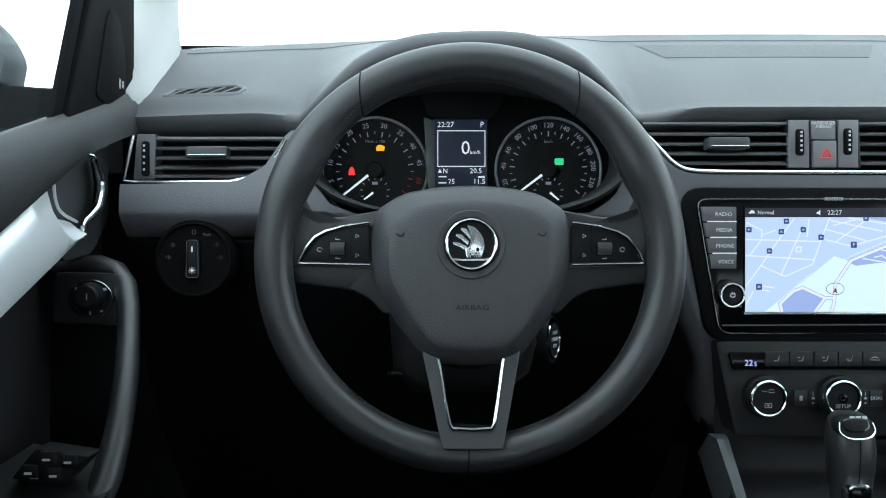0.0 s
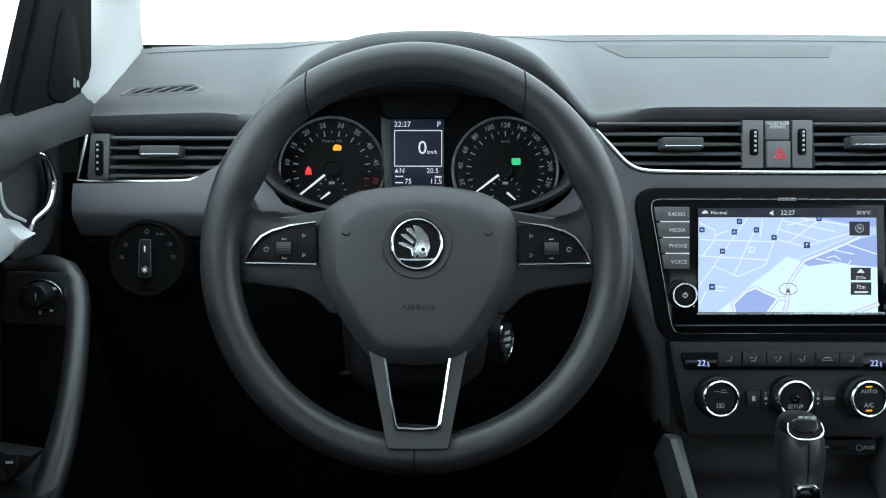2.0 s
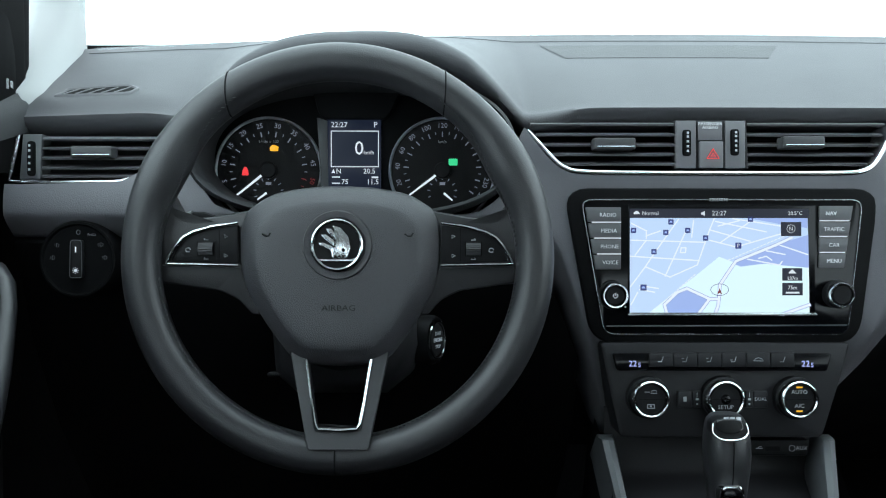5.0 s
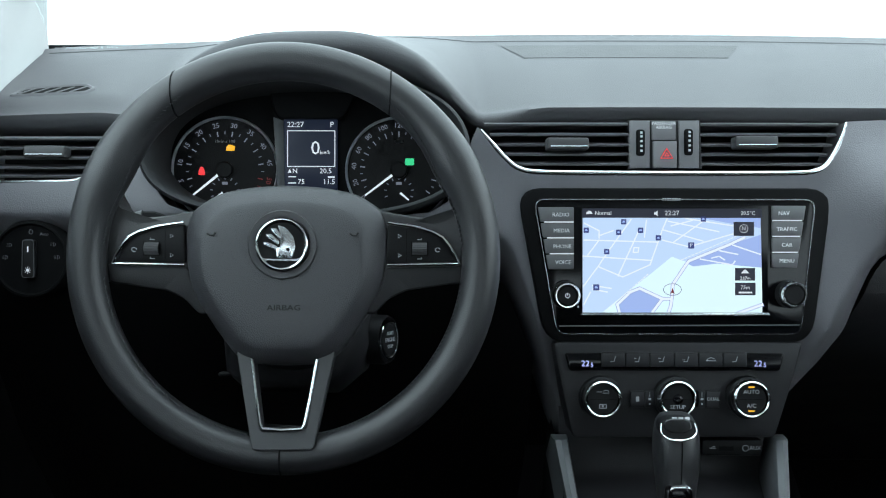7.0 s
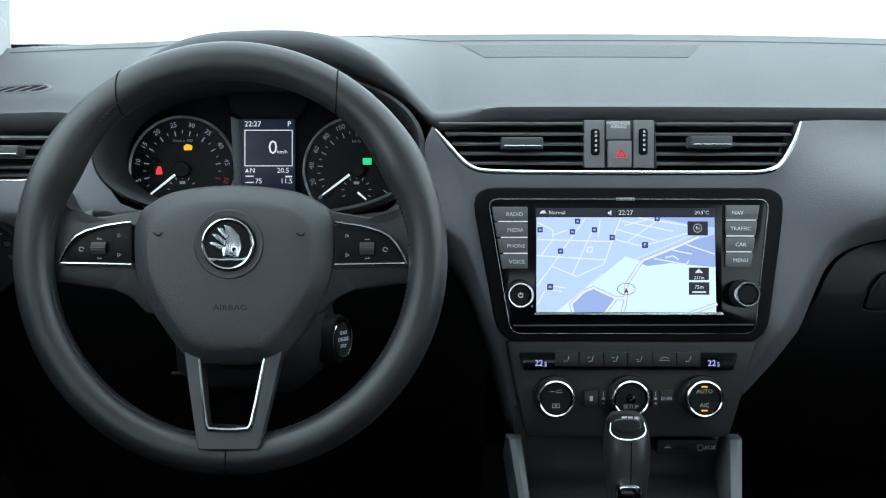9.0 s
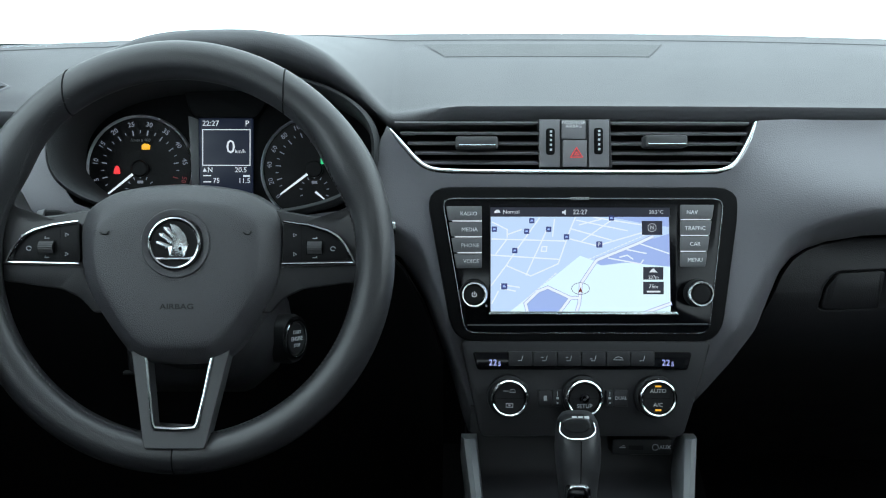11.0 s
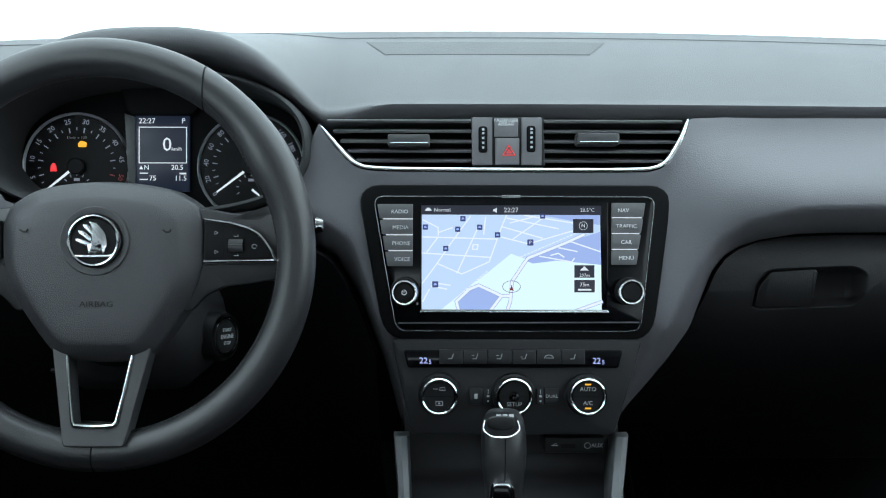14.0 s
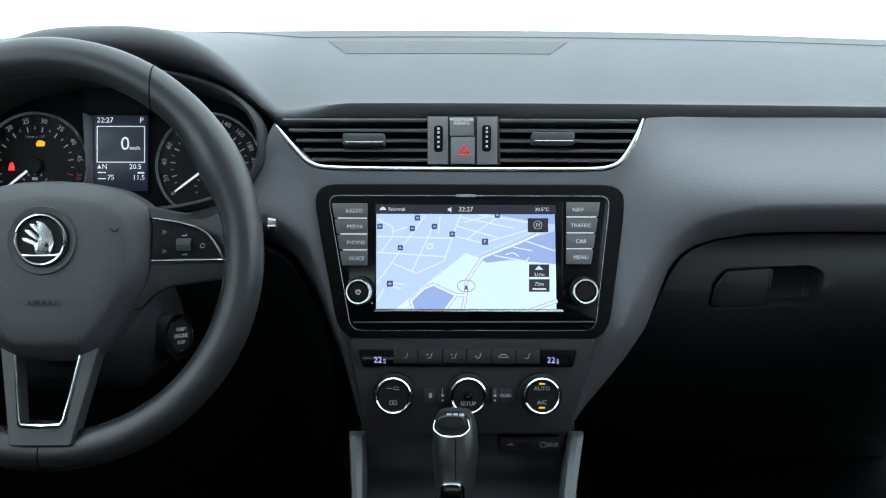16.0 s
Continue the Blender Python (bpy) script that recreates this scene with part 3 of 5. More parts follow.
# ---- pillar ----
FOOT = ((-0.37, 1.03), (-0.345, 1.028), (-0.322, 1.03), (-0.303, 1.062), (-0.288, 1.11), (-0.289, 1.16), (-0.31, 1.24), (-0.37, 1.26))
STEM = ((-0.37, 1.16), (-0.352, 1.152), (-0.325, 1.158), (-0.316, 1.172), (-0.318, 1.19), (-0.326, 1.22), (-0.345, 1.26), (-0.37, 1.26))
rows = []
for z in span(0.13, 0.31, 16) + span(0.34, 0.66, 8):
    w = min(1, max(0, (0.3 - z) / 0.14)) ** 1.7
    rows.append([(fx * w + sx * (1 - w), fy * w + (sy + 0.04 * (z - 0.16)) * (1 - w), z) for (fx, fy), (sx, sy) in zip(FOOT, STEM)])
solo("windscreen_pillar", rings(rows), LINER, "light grey trimmed windscreen pillar", "pillar", kind="structure", smooth=80)

# ---- windscreen ----
screen_rows = [[(MID + 0.68 * u, 1.225 - 0.05 * u * u, 0.73) for u in span(-1, 1, 9)], [(MID + 0.6 * u, 0.735 - 0.02 * u * u, 1.19) for u in span(-1, 1, 9)]]
glass_ob = shell("window_1", screen_rows, CLEAR, "clear curved windscreen glass", "windscreen")
glass_ob.modifiers["thickness"].thickness = 0.005
# ---- air vents ----
def slats(parent, zs, left, right, y=0.998):
    """Vent blades between two slanted ends; left and right give x at a height."""
    for z in zs:
        h = 0.0026
        rows = []
        for x in (left(z), left(z) + 0.003, right(z) - 0.003, right(z)):
            rows.append([(x, y, z - h), (x, y - 0.001, z - h * 0.3), (x, y + 0.001, z + h * 0.2), (x, y + 0.024, z + 0.0042), (x, y + 0.024, z + 0.0018)])
        part("slat", rings(rows), SLAT, parent)


def tab(parent, x0, x1, z0, z1, line=True):
    t = part("slider", block(x0, x1, 0.982, 1.0, z0, z1, 0.0022), BUTTON, parent, "sliding tab on a blade")
    if line:
        part("bright_edge", tube([(x0 + 0.003, 0.9815, z0 + 0.003), (x1 - 0.002, 0.9812, z0 + 0.003)], 0.0007, 8), BRUSHED, t)


def thumbwheel(parent, x0, x1, z0, z1):
    """A ribbed wheel in a slot, with small light marks."""
    cx, h = (x0 + x1) / 2, (z1 - z0)
    part("slot", plate(rounded([(x0, z0), (x1, z0), (x1, z1), (x0, z1)], 0.0035), 0.9925, 0.997, 0.0008), DEEP, parent)
    rows = [[(x, 0.9915 - 0.002 * math.sin(math.pi * i / 12), z0 + h * (0.06 + 0.88 * i / 12)) for x in (x0 + 0.0014, x1 - 0.0014)] for i in range(13)]
    w = part("thumbwheel", rings(rows, close=False), RUBBER, parent)
    part("marks", bars([(cx - 0.0011, cx + 0.0011, z0 + h * k - 0.0011, z0 + h * k + 0.0011) for k in (0.18, 0.36, 0.54, 0.72, 0.86)], 0.9885), PRINT, w)


V_TOP, V_BOT = 0.1275, 0.0805
left_edge = lambda z: curve(z, [(0.080, 0.2375), (0.088, 0.2278), (0.112, 0.2092), (0.1275, 0.2002)])
right_edge = lambda z: curve(z, [(0.080, 0.5301), (0.088, 0.5403), (0.112, 0.5528), (0.1275, 0.5561)])
ZS = [0.1265, 0.1162, 0.106, 0.0964, 0.0867]
va = thing("air_vent", (0.2822, 1, 0.106), "black slatted air vent with a sliding tab", "air vent", "centre air vents")
slats(va, ZS, left_edge, lambda z: 0.348)
tab(va, 0.2618, 0.3034, 0.0988, 0.1106)
vb = thing("air_vent", (0.4809, 1, 0.106), "black slatted air vent with a sliding tab", "air vent", "centre air vents")
slats(vb, ZS, lambda z: 0.4173, right_edge)
tab(vb, 0.4484, 0.4906, 0.1005, 0.1123)
vc = thing("air_vent", (-0.2351, 1, 0.0926), "black slatted side air vent with a chrome edge", "air vent")
slats(vc, [0.1113, 0.1017, 0.092, 0.0823, 0.0738], lambda z: -0.2885, lambda z: curve(z, [(0.07, -0.1925), (0.085, -0.1738), (0.115, -0.1596)]))
tab(vc, -0.2547, -0.2131, 0.09, 0.1018)
part("side_panel", plate(rounded([(-0.3063, 0.1147), (-0.287, 0.1147), (-0.2887, 0.0695), (-0.3096, 0.0695)], 0.001), 0.995, 1.02, 0.001), SATIN, vc)
thumbwheel(vc, -0.3011, -0.2932, 0.0727, 0.1077)

# chrome strips along the lower edge of the vents
strip = [(0.1968, 0.982, 0.1181), (0.2028, 0.98, 0.1100), (0.2138, 0.978, 0.0968), (0.2248, 0.976, 0.0850), (0.2336, 0.975, 0.0793), (0.2457, 0.974, 0.0762), (0.2789, 0.974, 0.0750), (0.3618, 0.974, 0.0745), (0.4448, 0.974, 0.0745), (0.5057, 0.974, 0.0750), (0.5222, 0.974, 0.0768), (0.5337, 0.975, 0.0822), (0.5428, 0.977, 0.0937), (0.5512, 0.98, 0.1090), (0.558, 0.983, 0.126)]
line = flowing(strip, 4)
part("chrome_strip", tube(line, [min(0.0027, 0.0008 + 0.0003 * min(i, len(line) - 1 - i)) for i in range(len(line))], 10), CHROME, dash, "chrome strip below the centre vents")
strip = [(-0.309, 0.993, 0.1133), (-0.3129, 0.991, 0.0934), (-0.3173, 0.989, 0.068), (-0.3052, 0.988, 0.0668), (-0.2547, 0.988, 0.0668), (-0.2126, 0.988, 0.0673), (-0.193, 0.988, 0.0707), (-0.1775, 0.989, 0.0798), (-0.1653, 0.99, 0.0933), (-0.1568, 0.993, 0.1094)]
part("chrome_strip", tube(strip[:5] + [tuple(p) for p in flowing(strip[5:], 4)], [0.0018, 0.0022, 0.0012, 0.0014, 0.0012] + [0.0016 + 0.001 * math.sin(math.pi * i / 16) for i in range(17)], 10), CHROME, dash, "chrome strip below the side vent")

# ---- hazard switch between the vents ----
hz = thing("hazard_switch", (0.3804, 0.995, 0.1038), "grey switch block with a red hazard triangle", "switch")
part("frame", plate(rounded([(0.3444, 0.1294), (0.4163, 0.1294), (0.4185, 0.0807), (0.3478, 0.0807)], 0.001), 0.9955, 1.02, 0.001), PANEL, hz, "satin grey frame")
for x0, x1 in ((0.3448, 0.3663), (0.394, 0.4154)):
    part("wheel_panel", block(x0 + 0.0006, x1 - 0.0006, 0.9935, 1.0, 0.0812, 0.1287, 0.001), BLOCK, hz)
thumbwheel(hz, 0.3518, 0.3608, 0.0934, 0.1199)
thumbwheel(hz, 0.3997, 0.4087, 0.094, 0.1205)
up = part("airbag_lamp", block(0.3676, 0.3912, 0.992, 1.0, 0.1092, 0.1278, 0.0008), BLOCK, hz)
part("legend", words("AIRBAG", 0.3792, 0.9917, 0.1218, 0.0046, bm=words("PASSENGER", 0.3792, 0.9917, 0.1255, 0.0046)), LEGEND, up)
lo = part("hazard_button", block(0.3687, 0.3924, 0.9915, 1.0, 0.0816, 0.1081, 0.001), BLOCK, hz)
tri = [(0.3761, 0.091), (0.3879, 0.091), (0.382, 0.1006)]
bm = bmesh.new()
for k in (0.0, 0.0022):
    q = inset(tri, k)
    tube([(x, 0.9912, z) for x, z in q], 0.0008, 4, closed=True, bm=bm)
part("triangle", bm, RED_LIT, lo, "red hazard triangle")

def leaned(bm, z_ref, k):
    """Tips a slab back so that its upper edge lies farther from the seats."""
    for v in bm.verts:
        v.co.y += k * (v.co.z - z_ref)
    return bm


# ---- steering wheel ----
WX, WZ, WY = 0.0232, -0.008, 0.852
wheel = thing("steering_wheel", (WX, WY, WZ), "black leather three-spoke steering wheel with chrome accents", "steering wheel")


def rim_point(a, out=0.0, ang=0.0):
    """A point on the rim's skin: a round the wheel, ang round the grip (0 outside, 90 towards the seats)."""
    grip = sum(math.exp(-((a - c) / 0.2) ** 2) for c in (radians(152), radians(28)))
    big, small = 0.1682 - 0.002 * grip, 0.0166 + 0.003 * grip + out
    r = big + small * math.cos(ang)
    return Vector((WX + r * math.cos(a), WY - small * 1.05 * math.sin(ang), WZ + r * math.sin(a)))


rows = [[rim_point(2 * math.pi * i / 144, 0, 2 * math.pi * j / 22) for j in range(22)] for i in range(144)]
rows.append(rows[0])
bm = rings(rows, caps=(False, False))
bmesh.ops.remove_doubles(bm, verts=bm.verts, dist=1e-6)
rim = part("rim", bm, LEATHER, wheel, "black leather rim", smooth=80)
for deg in (120.3, 60.3, 269.6):
    sweep = radians({120.3: 6.6, 60.3: -6.6}.get(deg, 0))
    part("seam", tube([rim_point(radians(deg) + sweep * (1 - math.cos(radians(k))) / 2, 0.0, radians(k)) for k in span(-20, 200, 24)], 0.0007, 5), RUBBER, rim)
bm = bmesh.new()
for a0, a1 in ((122, 176), (4, 58), (186, 262), (278, 354)):
    for k in range(int((a1 - a0) / 1.5)):
        a = radians(a0 + 1.5 * k)
        near = max(0, 1 - min(abs(a0 + 1.5 * k - 122), abs(a0 + 1.5 * k - 58)) / 34)
        tube([rim_point(a, 0.0004, radians(163 - 42 * near)), rim_point(a + 0.014, 0.0004, radians(158 - 42 * near))], 0.0005, 4, bm=bm)
tagged(part("stitching", bm, THREAD, rim, "fine thread along the inner seam"), kind="stuff")

HUB_SIDE = [(0.0, 0.0555), (0.0315, 0.0536), (0.0595, 0.0483), (0.0815, 0.0343), (0.0872, 0.0188), (0.0872, -0.0100), (0.083, -0.0330), (0.0720, -0.0530), (0.0590, -0.0730), (0.0440, -0.0925), (0.0330, -0.0995), (0.0, -0.1015)]
hub = rounded([(0.0242 + x, z) for x, z in HUB_SIDE] + [(0.0242 - x, z) for x, z in HUB_SIDE[-2:0:-1]], 0.01, 5)
hx, hz_ = sum(p[0] for p in hub) / len(hub), sum(p[1] for p in hub) / len(hub)
rows = []
for s, y in ((0.30, 0.8405), (0.45, 0.8405), (0.6, 0.8408), (0.74, 0.8415), (0.79, 0.8425), (0.82, 0.844), (0.9, 0.851), (0.965, 0.857), (0.985, 0.86), (1.0, 0.867), (1.0, 0.89)):
    rows.append([(hx + (x - hx) * s, y, hz_ + (z - hz_) * s) for x, z in hub])
cover = part("airbag_cover", rings(rows), GRAINED, wheel, "grained black airbag cover", smooth=70)
part("airbag_word", words("AIRBAG", 0.0248, 0.8401, -0.0496, 0.0066, stretch=1.25), EMBOSS, cover, "embossed word")
for hx0 in (-0.0363, 0.084):
    part("horn_mark", tube([(hx0 - 0.0035, 0.8402, 0.0134), (hx0 - 0.001, 0.8402, 0.0115), (hx0 + 0.002, 0.8402, 0.0115), (hx0 + 0.0035, 0.8402, 0.0139)], 0.0007, 4), EMBOSS, cover)
EX, EZ = 0.0237, 0.0038
badge = part("badge", lathe(EX, EZ, ((0.0, 0.8375), (0.0185, 0.8375), (0.0195, 0.8365), (0.0226, 0.838), (0.0228, 0.844))), HARD, cover, "round badge in a shallow dish")
part("badge_dish", lathe(EX, EZ, ((0.0229, 0.8405), (0.0232, 0.8398), (0.027, 0.8388), (0.0284, 0.8386), (0.0292, 0.8396), (0.0295, 0.844)), hollow=True), GRAINED, badge, "raised grained collar")
part("badge_ring", lathe(EX, EZ, ((0.0192, 0.8372), (0.0196, 0.8352), (0.0208, 0.8346), (0.0219, 0.8352), (0.0223, 0.838)), hollow=True), CHROME, badge, "chrome ring")
em = bmesh.new()
plate(rounded([(EX - 0.0135, EZ - 0.0095), (EX - 0.0125, EZ - 0.0118), (EX + 0.0125, EZ - 0.0118), (EX + 0.0142, EZ - 0.0088), (EX + 0.009, EZ - 0.0098), (EX - 0.006, EZ - 0.0100)], 0.0006, 2), 0.8352, 0.838, 0.0006, bm=em)
plate(rounded([(EX - 0.0035, EZ - 0.0095), (EX + 0.0072, EZ - 0.0095), (EX + 0.0100, EZ - 0.002), (EX + 0.0082, EZ + 0.006), (EX + 0.0025, EZ + 0.0125), (EX - 0.0035, EZ + 0.0138), (EX - 0.001, EZ + 0.0095), (EX + 0.0015, EZ + 0.004), (EX - 0.0005, EZ - 0.001), (EX - 0.0045, EZ - 0.003)], 0.0015, 3), 0.8350, 0.838, 0.0009, bm=em)
for k, (ax, az, bx, bz) in enumerate(((-0.0035, -0.003, -0.0132, 0.0005), (-0.0022, 0.0005, -0.0112, 0.0062), (-0.0008, 0.0042, -0.0078, 0.0104))):
    plate(rounded([(EX + ax, EZ + az - 0.0016), (EX + bx + 0.001, EZ + bz - 0.0012), (EX + bx, EZ + bz + 0.0012), (EX + bx + 0.004, EZ + bz + 0.0012), (EX + ax + 0.001, EZ + az + 0.0018)], 0.0008, 3), 0.8353, 0.838, 0.0007, bm=em)
bmesh.ops.transform(em, matrix=Matrix.Translation((EX, 0, EZ)) @ Matrix.Diagonal((1.2, 1, 1.2, 1)) @ Matrix.Translation((-EX, 0, -EZ)), verts=em.verts)
part("badge_eye", lathe(EX + 0.0054, EZ - 0.0042, ((0.0, 0.8345), (0.0015, 0.8345), (0.0017, 0.836)), 14), DEEP, badge)
part("badge_shape", em, BADGE, badge, "plain chrome wing shape")
for s in (1, -1):
    mirror = (lambda p: p) if s > 0 else (lambda p: (2 * 0.0241 - p[0], p[1]))
    arm = part("side_spoke", plate(rounded([mirror(p) for p in [(0.1, 0.0345), (0.134, 0.0282), (0.1544, 0.0267), (0.1661, 0.0335), (0.1738, 0.0515), (0.1884, 0.0539), (0.1952, 0.0199), (0.1932, -0.0044), (0.1845, -0.0248), (0.1777, -0.0296), (0.1243, -0.033), (0.1049, -0.0364), (0.0563, -0.0364), (0.0563, 0.0335)]], 0.006), 0.862, 0.888, 0.005), LEATHER, wheel)
    part("lower_blade", plate(rounded([mirror(p) for p in [(0.1097, -0.016), (0.1729, -0.0141), (0.1801, -0.0131), (0.1826, -0.0189), (0.176, -0.0285), (0.15, -0.0325), (0.128, -0.0355), (0.112, -0.043), (0.1, -0.056), (0.085, -0.056)]], 0.003), 0.8605, 0.87, 0.0015), PANEL, arm, "black lower edge")
    pad = part("switch_pad", plate(rounded([mirror(p) for p in [(0.1112, 0.0218), (0.1389, 0.0175), (0.1563, 0.0107), (0.1641, 0.0024), (0.1699, -0.0107), (0.1107, -0.0126)]], 0.003), 0.857, 0.87, 0.0015), HARD, arm, "black switch pad")
    run = [mirror(p) for p in [(0.1115, 0.0228), (0.1339, 0.0194), (0.1494, 0.015), (0.1581, 0.0102), (0.1639, 0.0034), (0.1688, -0.0044), (0.1722, -0.0121), (0.1668, -0.0126), (0.1387, -0.0131), (0.1111, -0.0136)]]
    part("chrome_edge", tube([(x, 0.8555, z) for x, z in run], [0.0011, 0.0014, 0.0017, 0.0019, 0.002, 0.002, 0.0017, 0.0014, 0.0013, 0.0011], 8), CHROME, arm, "chrome edge")
    cx = mirror((0.1389, 0))[0]
    rows = [[(cx + dx, 0.8548 - 0.0035 * math.sin(math.pi * i / 12) + (0.0004 if i % 2 else 0), -0.0049 + 0.0107 * i / 12) for dx in (-0.0062, 0.0062)] for i in range(13)]
    part("roller", rings(rows, close=False), BUTTON, pad, "ribbed roller", smooth=5)
    part("roller_frame", bars([(cx - 0.0074, cx - 0.0064, -0.0057, 0.0066), (cx + 0.0064, cx + 0.0074, -0.0057, 0.0066), (cx - 0.0064, cx + 0.0064, -0.0058, -0.0049)], 0.8553), DEEP, pad)
    gx = lambda d: cx + s * d
    marks = bmesh.new()
    for d, z in ((-0.017, -0.0053), (-0.017, 0.0112)):
        tube([(gx(d) - 0.0014, 0.8567, z + 0.0015), (gx(d) + 0.0014, 0.8567, z), (gx(d) - 0.0014, 0.8567, z - 0.0015)], 0.0003, 4, closed=True, bm=marks)
    tube([(gx(0.0155) + 0.0021 * math.cos(k), 0.8567, -0.0005 + 0.0018 * math.sin(k)) for k in span(0, 5.5, 10)], 0.0003, 4, bm=marks)
    for z in (-0.0078, 0.0087):
        tube([(gx(-0.002), 0.8567, z - 0.0005), (gx(0.002), 0.8567, z - 0.0005), (gx(0.0012), 0.8567, z + 0.0009)], 0.00028, 4, bm=marks)
    part("symbols", marks, PRINT, pad)
    part("pad_split", bars([(gx(-0.0112) - 0.0002, gx(-0.0112) + 0.0002, -0.0121, 0.0189)], 0.8568), DEEP, pad)
part("back_cover", lathe(WX, -0.0588, ((0.0, 0.884), (0.05, 0.884), (0.056, 0.9), (0.05, 0.93)), sz=0.9), HARD, wheel)
low = part("lower_spoke", leaned(plate(rounded([(-0.0203, -0.0769), (-0.0005, -0.1679), (0.0503, -0.1679), (0.0687, -0.0769), (0.0552, -0.0769), (0.0435, -0.1529), (0.0058, -0.1529), (-0.0073, -0.0769)], 0.003), 0.858, 0.88, 0.0012), -0.0769, 0.29), BUTTON, wheel, "grey lower spoke", smooth=14)
run = [(-0.0039, -0.0941), (-0.0019, -0.1057), (0.0014, -0.125), (0.0058, -0.1472), (0.0082, -0.1506), (0.0246, -0.1516), (0.0405, -0.1506), (0.043, -0.1472), (0.0468, -0.125), (0.0497, -0.1057), (0.0516, -0.0941)]
part("chrome_trim", tube([(x, 0.8572 + 0.29 * (z - -0.0769), z) for x, z in run], [0.0013] * 3 + [0.0016, 0.0019, 0.002, 0.0019, 0.0016] + [0.0013] * 3, 8), CHROME, low, "chrome trim round the opening")

# ---- steering column ----
col = thing("steering_column", (0.03, 0.97, -0.1), "black steering column shroud with two stalks", "steering column")
rows = []
for y, w, top, bot in ((0.905, 0.050, -0.03, -0.118), (0.92, 0.058, -0.02, -0.128), (0.96, 0.066, -0.012, -0.138), (1.0, 0.068, -0.005, -0.14), (1.06, 0.066, 0.0, -0.13)):
    m = (top + bot) / 2
    rows.append([(WX - 0.01 + w * a, y, m + (top - bot) / 2 * b) for a, b in ((-1, 0.3), (-0.9, 0.8), (-0.6, 1), (0.6, 1), (0.95, 0.75), (1.15, 0.2), (1.2, -0.25), (1.05, -0.7), (0.7, -1), (-0.6, -1), (-0.92, -0.7))])
part("shroud", rings(rows), PANEL, col, smooth=60)
for s, tip in ((-1, (-0.1246, 0.93, 0.0285)), (1, (0.2016, 0.935, 0.0193))):
    st = part("stalk", tube([(WX + s * 0.05, 0.96, -0.005), (WX + s * 0.09, 0.95, 0.012), (tip[0] - s * 0.012, tip[1] + 0.004, tip[2]), tip], [0.007, 0.0075, 0.007, 0.0065], 10, flat=0.7), HARD, col)
    part("stalk_end", tube([(tip[0] - s * 0.004, tip[1] - 0.001, tip[2]), (tip[0] + s * 0.003, tip[1] - 0.001, tip[2])], [0.0078, 0.006], 10, flat=0.75), BRUSHED if s > 0 else SATIN, st)
part("adjust_lever", tube([(-0.0515, 0.945, -0.1186), (-0.0465, 0.93, -0.1162), (-0.037, 0.93, -0.1162)], [0.002, 0.0022, 0.002], 8), HARD, col, "grey wheel adjuster lever")
start = thing("start_button", (0.1074, 0.965, -0.0871), "round black engine start button with a chrome ring", "button")
SB = Vector((0.107, 0.965, -0.0876))
turn = Matrix.Translation(SB) @ Matrix.Rotation(radians(66), 4, "Z") @ Matrix.Scale(1.15, 4)
for nm, prof, mt in (("socket", ((0.0, 0.004), (0.0185, 0.004), (0.0195, 0.0), (0.021, 0.004), (0.021, 0.03)), HARD), ("ring", ((0.0145, 0.001), (0.0152, -0.0015), (0.0166, -0.0015), (0.0172, 0.003)), CHROME), ("cap", ((0.0, -0.001), (0.0125, -0.001), (0.014, 0.001), (0.0142, 0.004)), HARD)):
    bm = lathe(0, 0, prof, 32, hollow=nm == "ring")
    bmesh.ops.transform(bm, matrix=turn, verts=bm.verts)
    part(nm, bm, mt, start)
bm = words("START", 0, -0.0014, 0.0055, 0.0042)
words("ENGINE", 0, -0.0014, 0.0, 0.005, bm=bm)
words("STOP", 0, -0.0014, -0.0055, 0.0042, bm=bm)
bmesh.ops.transform(bm, matrix=turn, verts=bm.verts)
part("legend", bm, PRINT, start)

# ---- instruments ----
IX = (-0.0728, 0.1126)
IZ, IY = 0.0843, 1.06
cluster = thing("instrument_cluster", (HOOD, IY, IZ), "lit instrument cluster with two round dials and a display", "instrument cluster")
part("backplate", block(-0.155, 0.2, 1.0655, 1.08, 0.035, 0.168, 0.002), DEEP, cluster)
part("visor", plate(rounded([(-0.0265, 0.1752), (0.0728, 0.1752), (0.0578, 0.1451), (0.0518, 0.1379), (-0.0132, 0.1379), (-0.0193, 0.1451)], 0.004), 1.055, 1.07, 0.003), DEEP, cluster, "panel above the display")


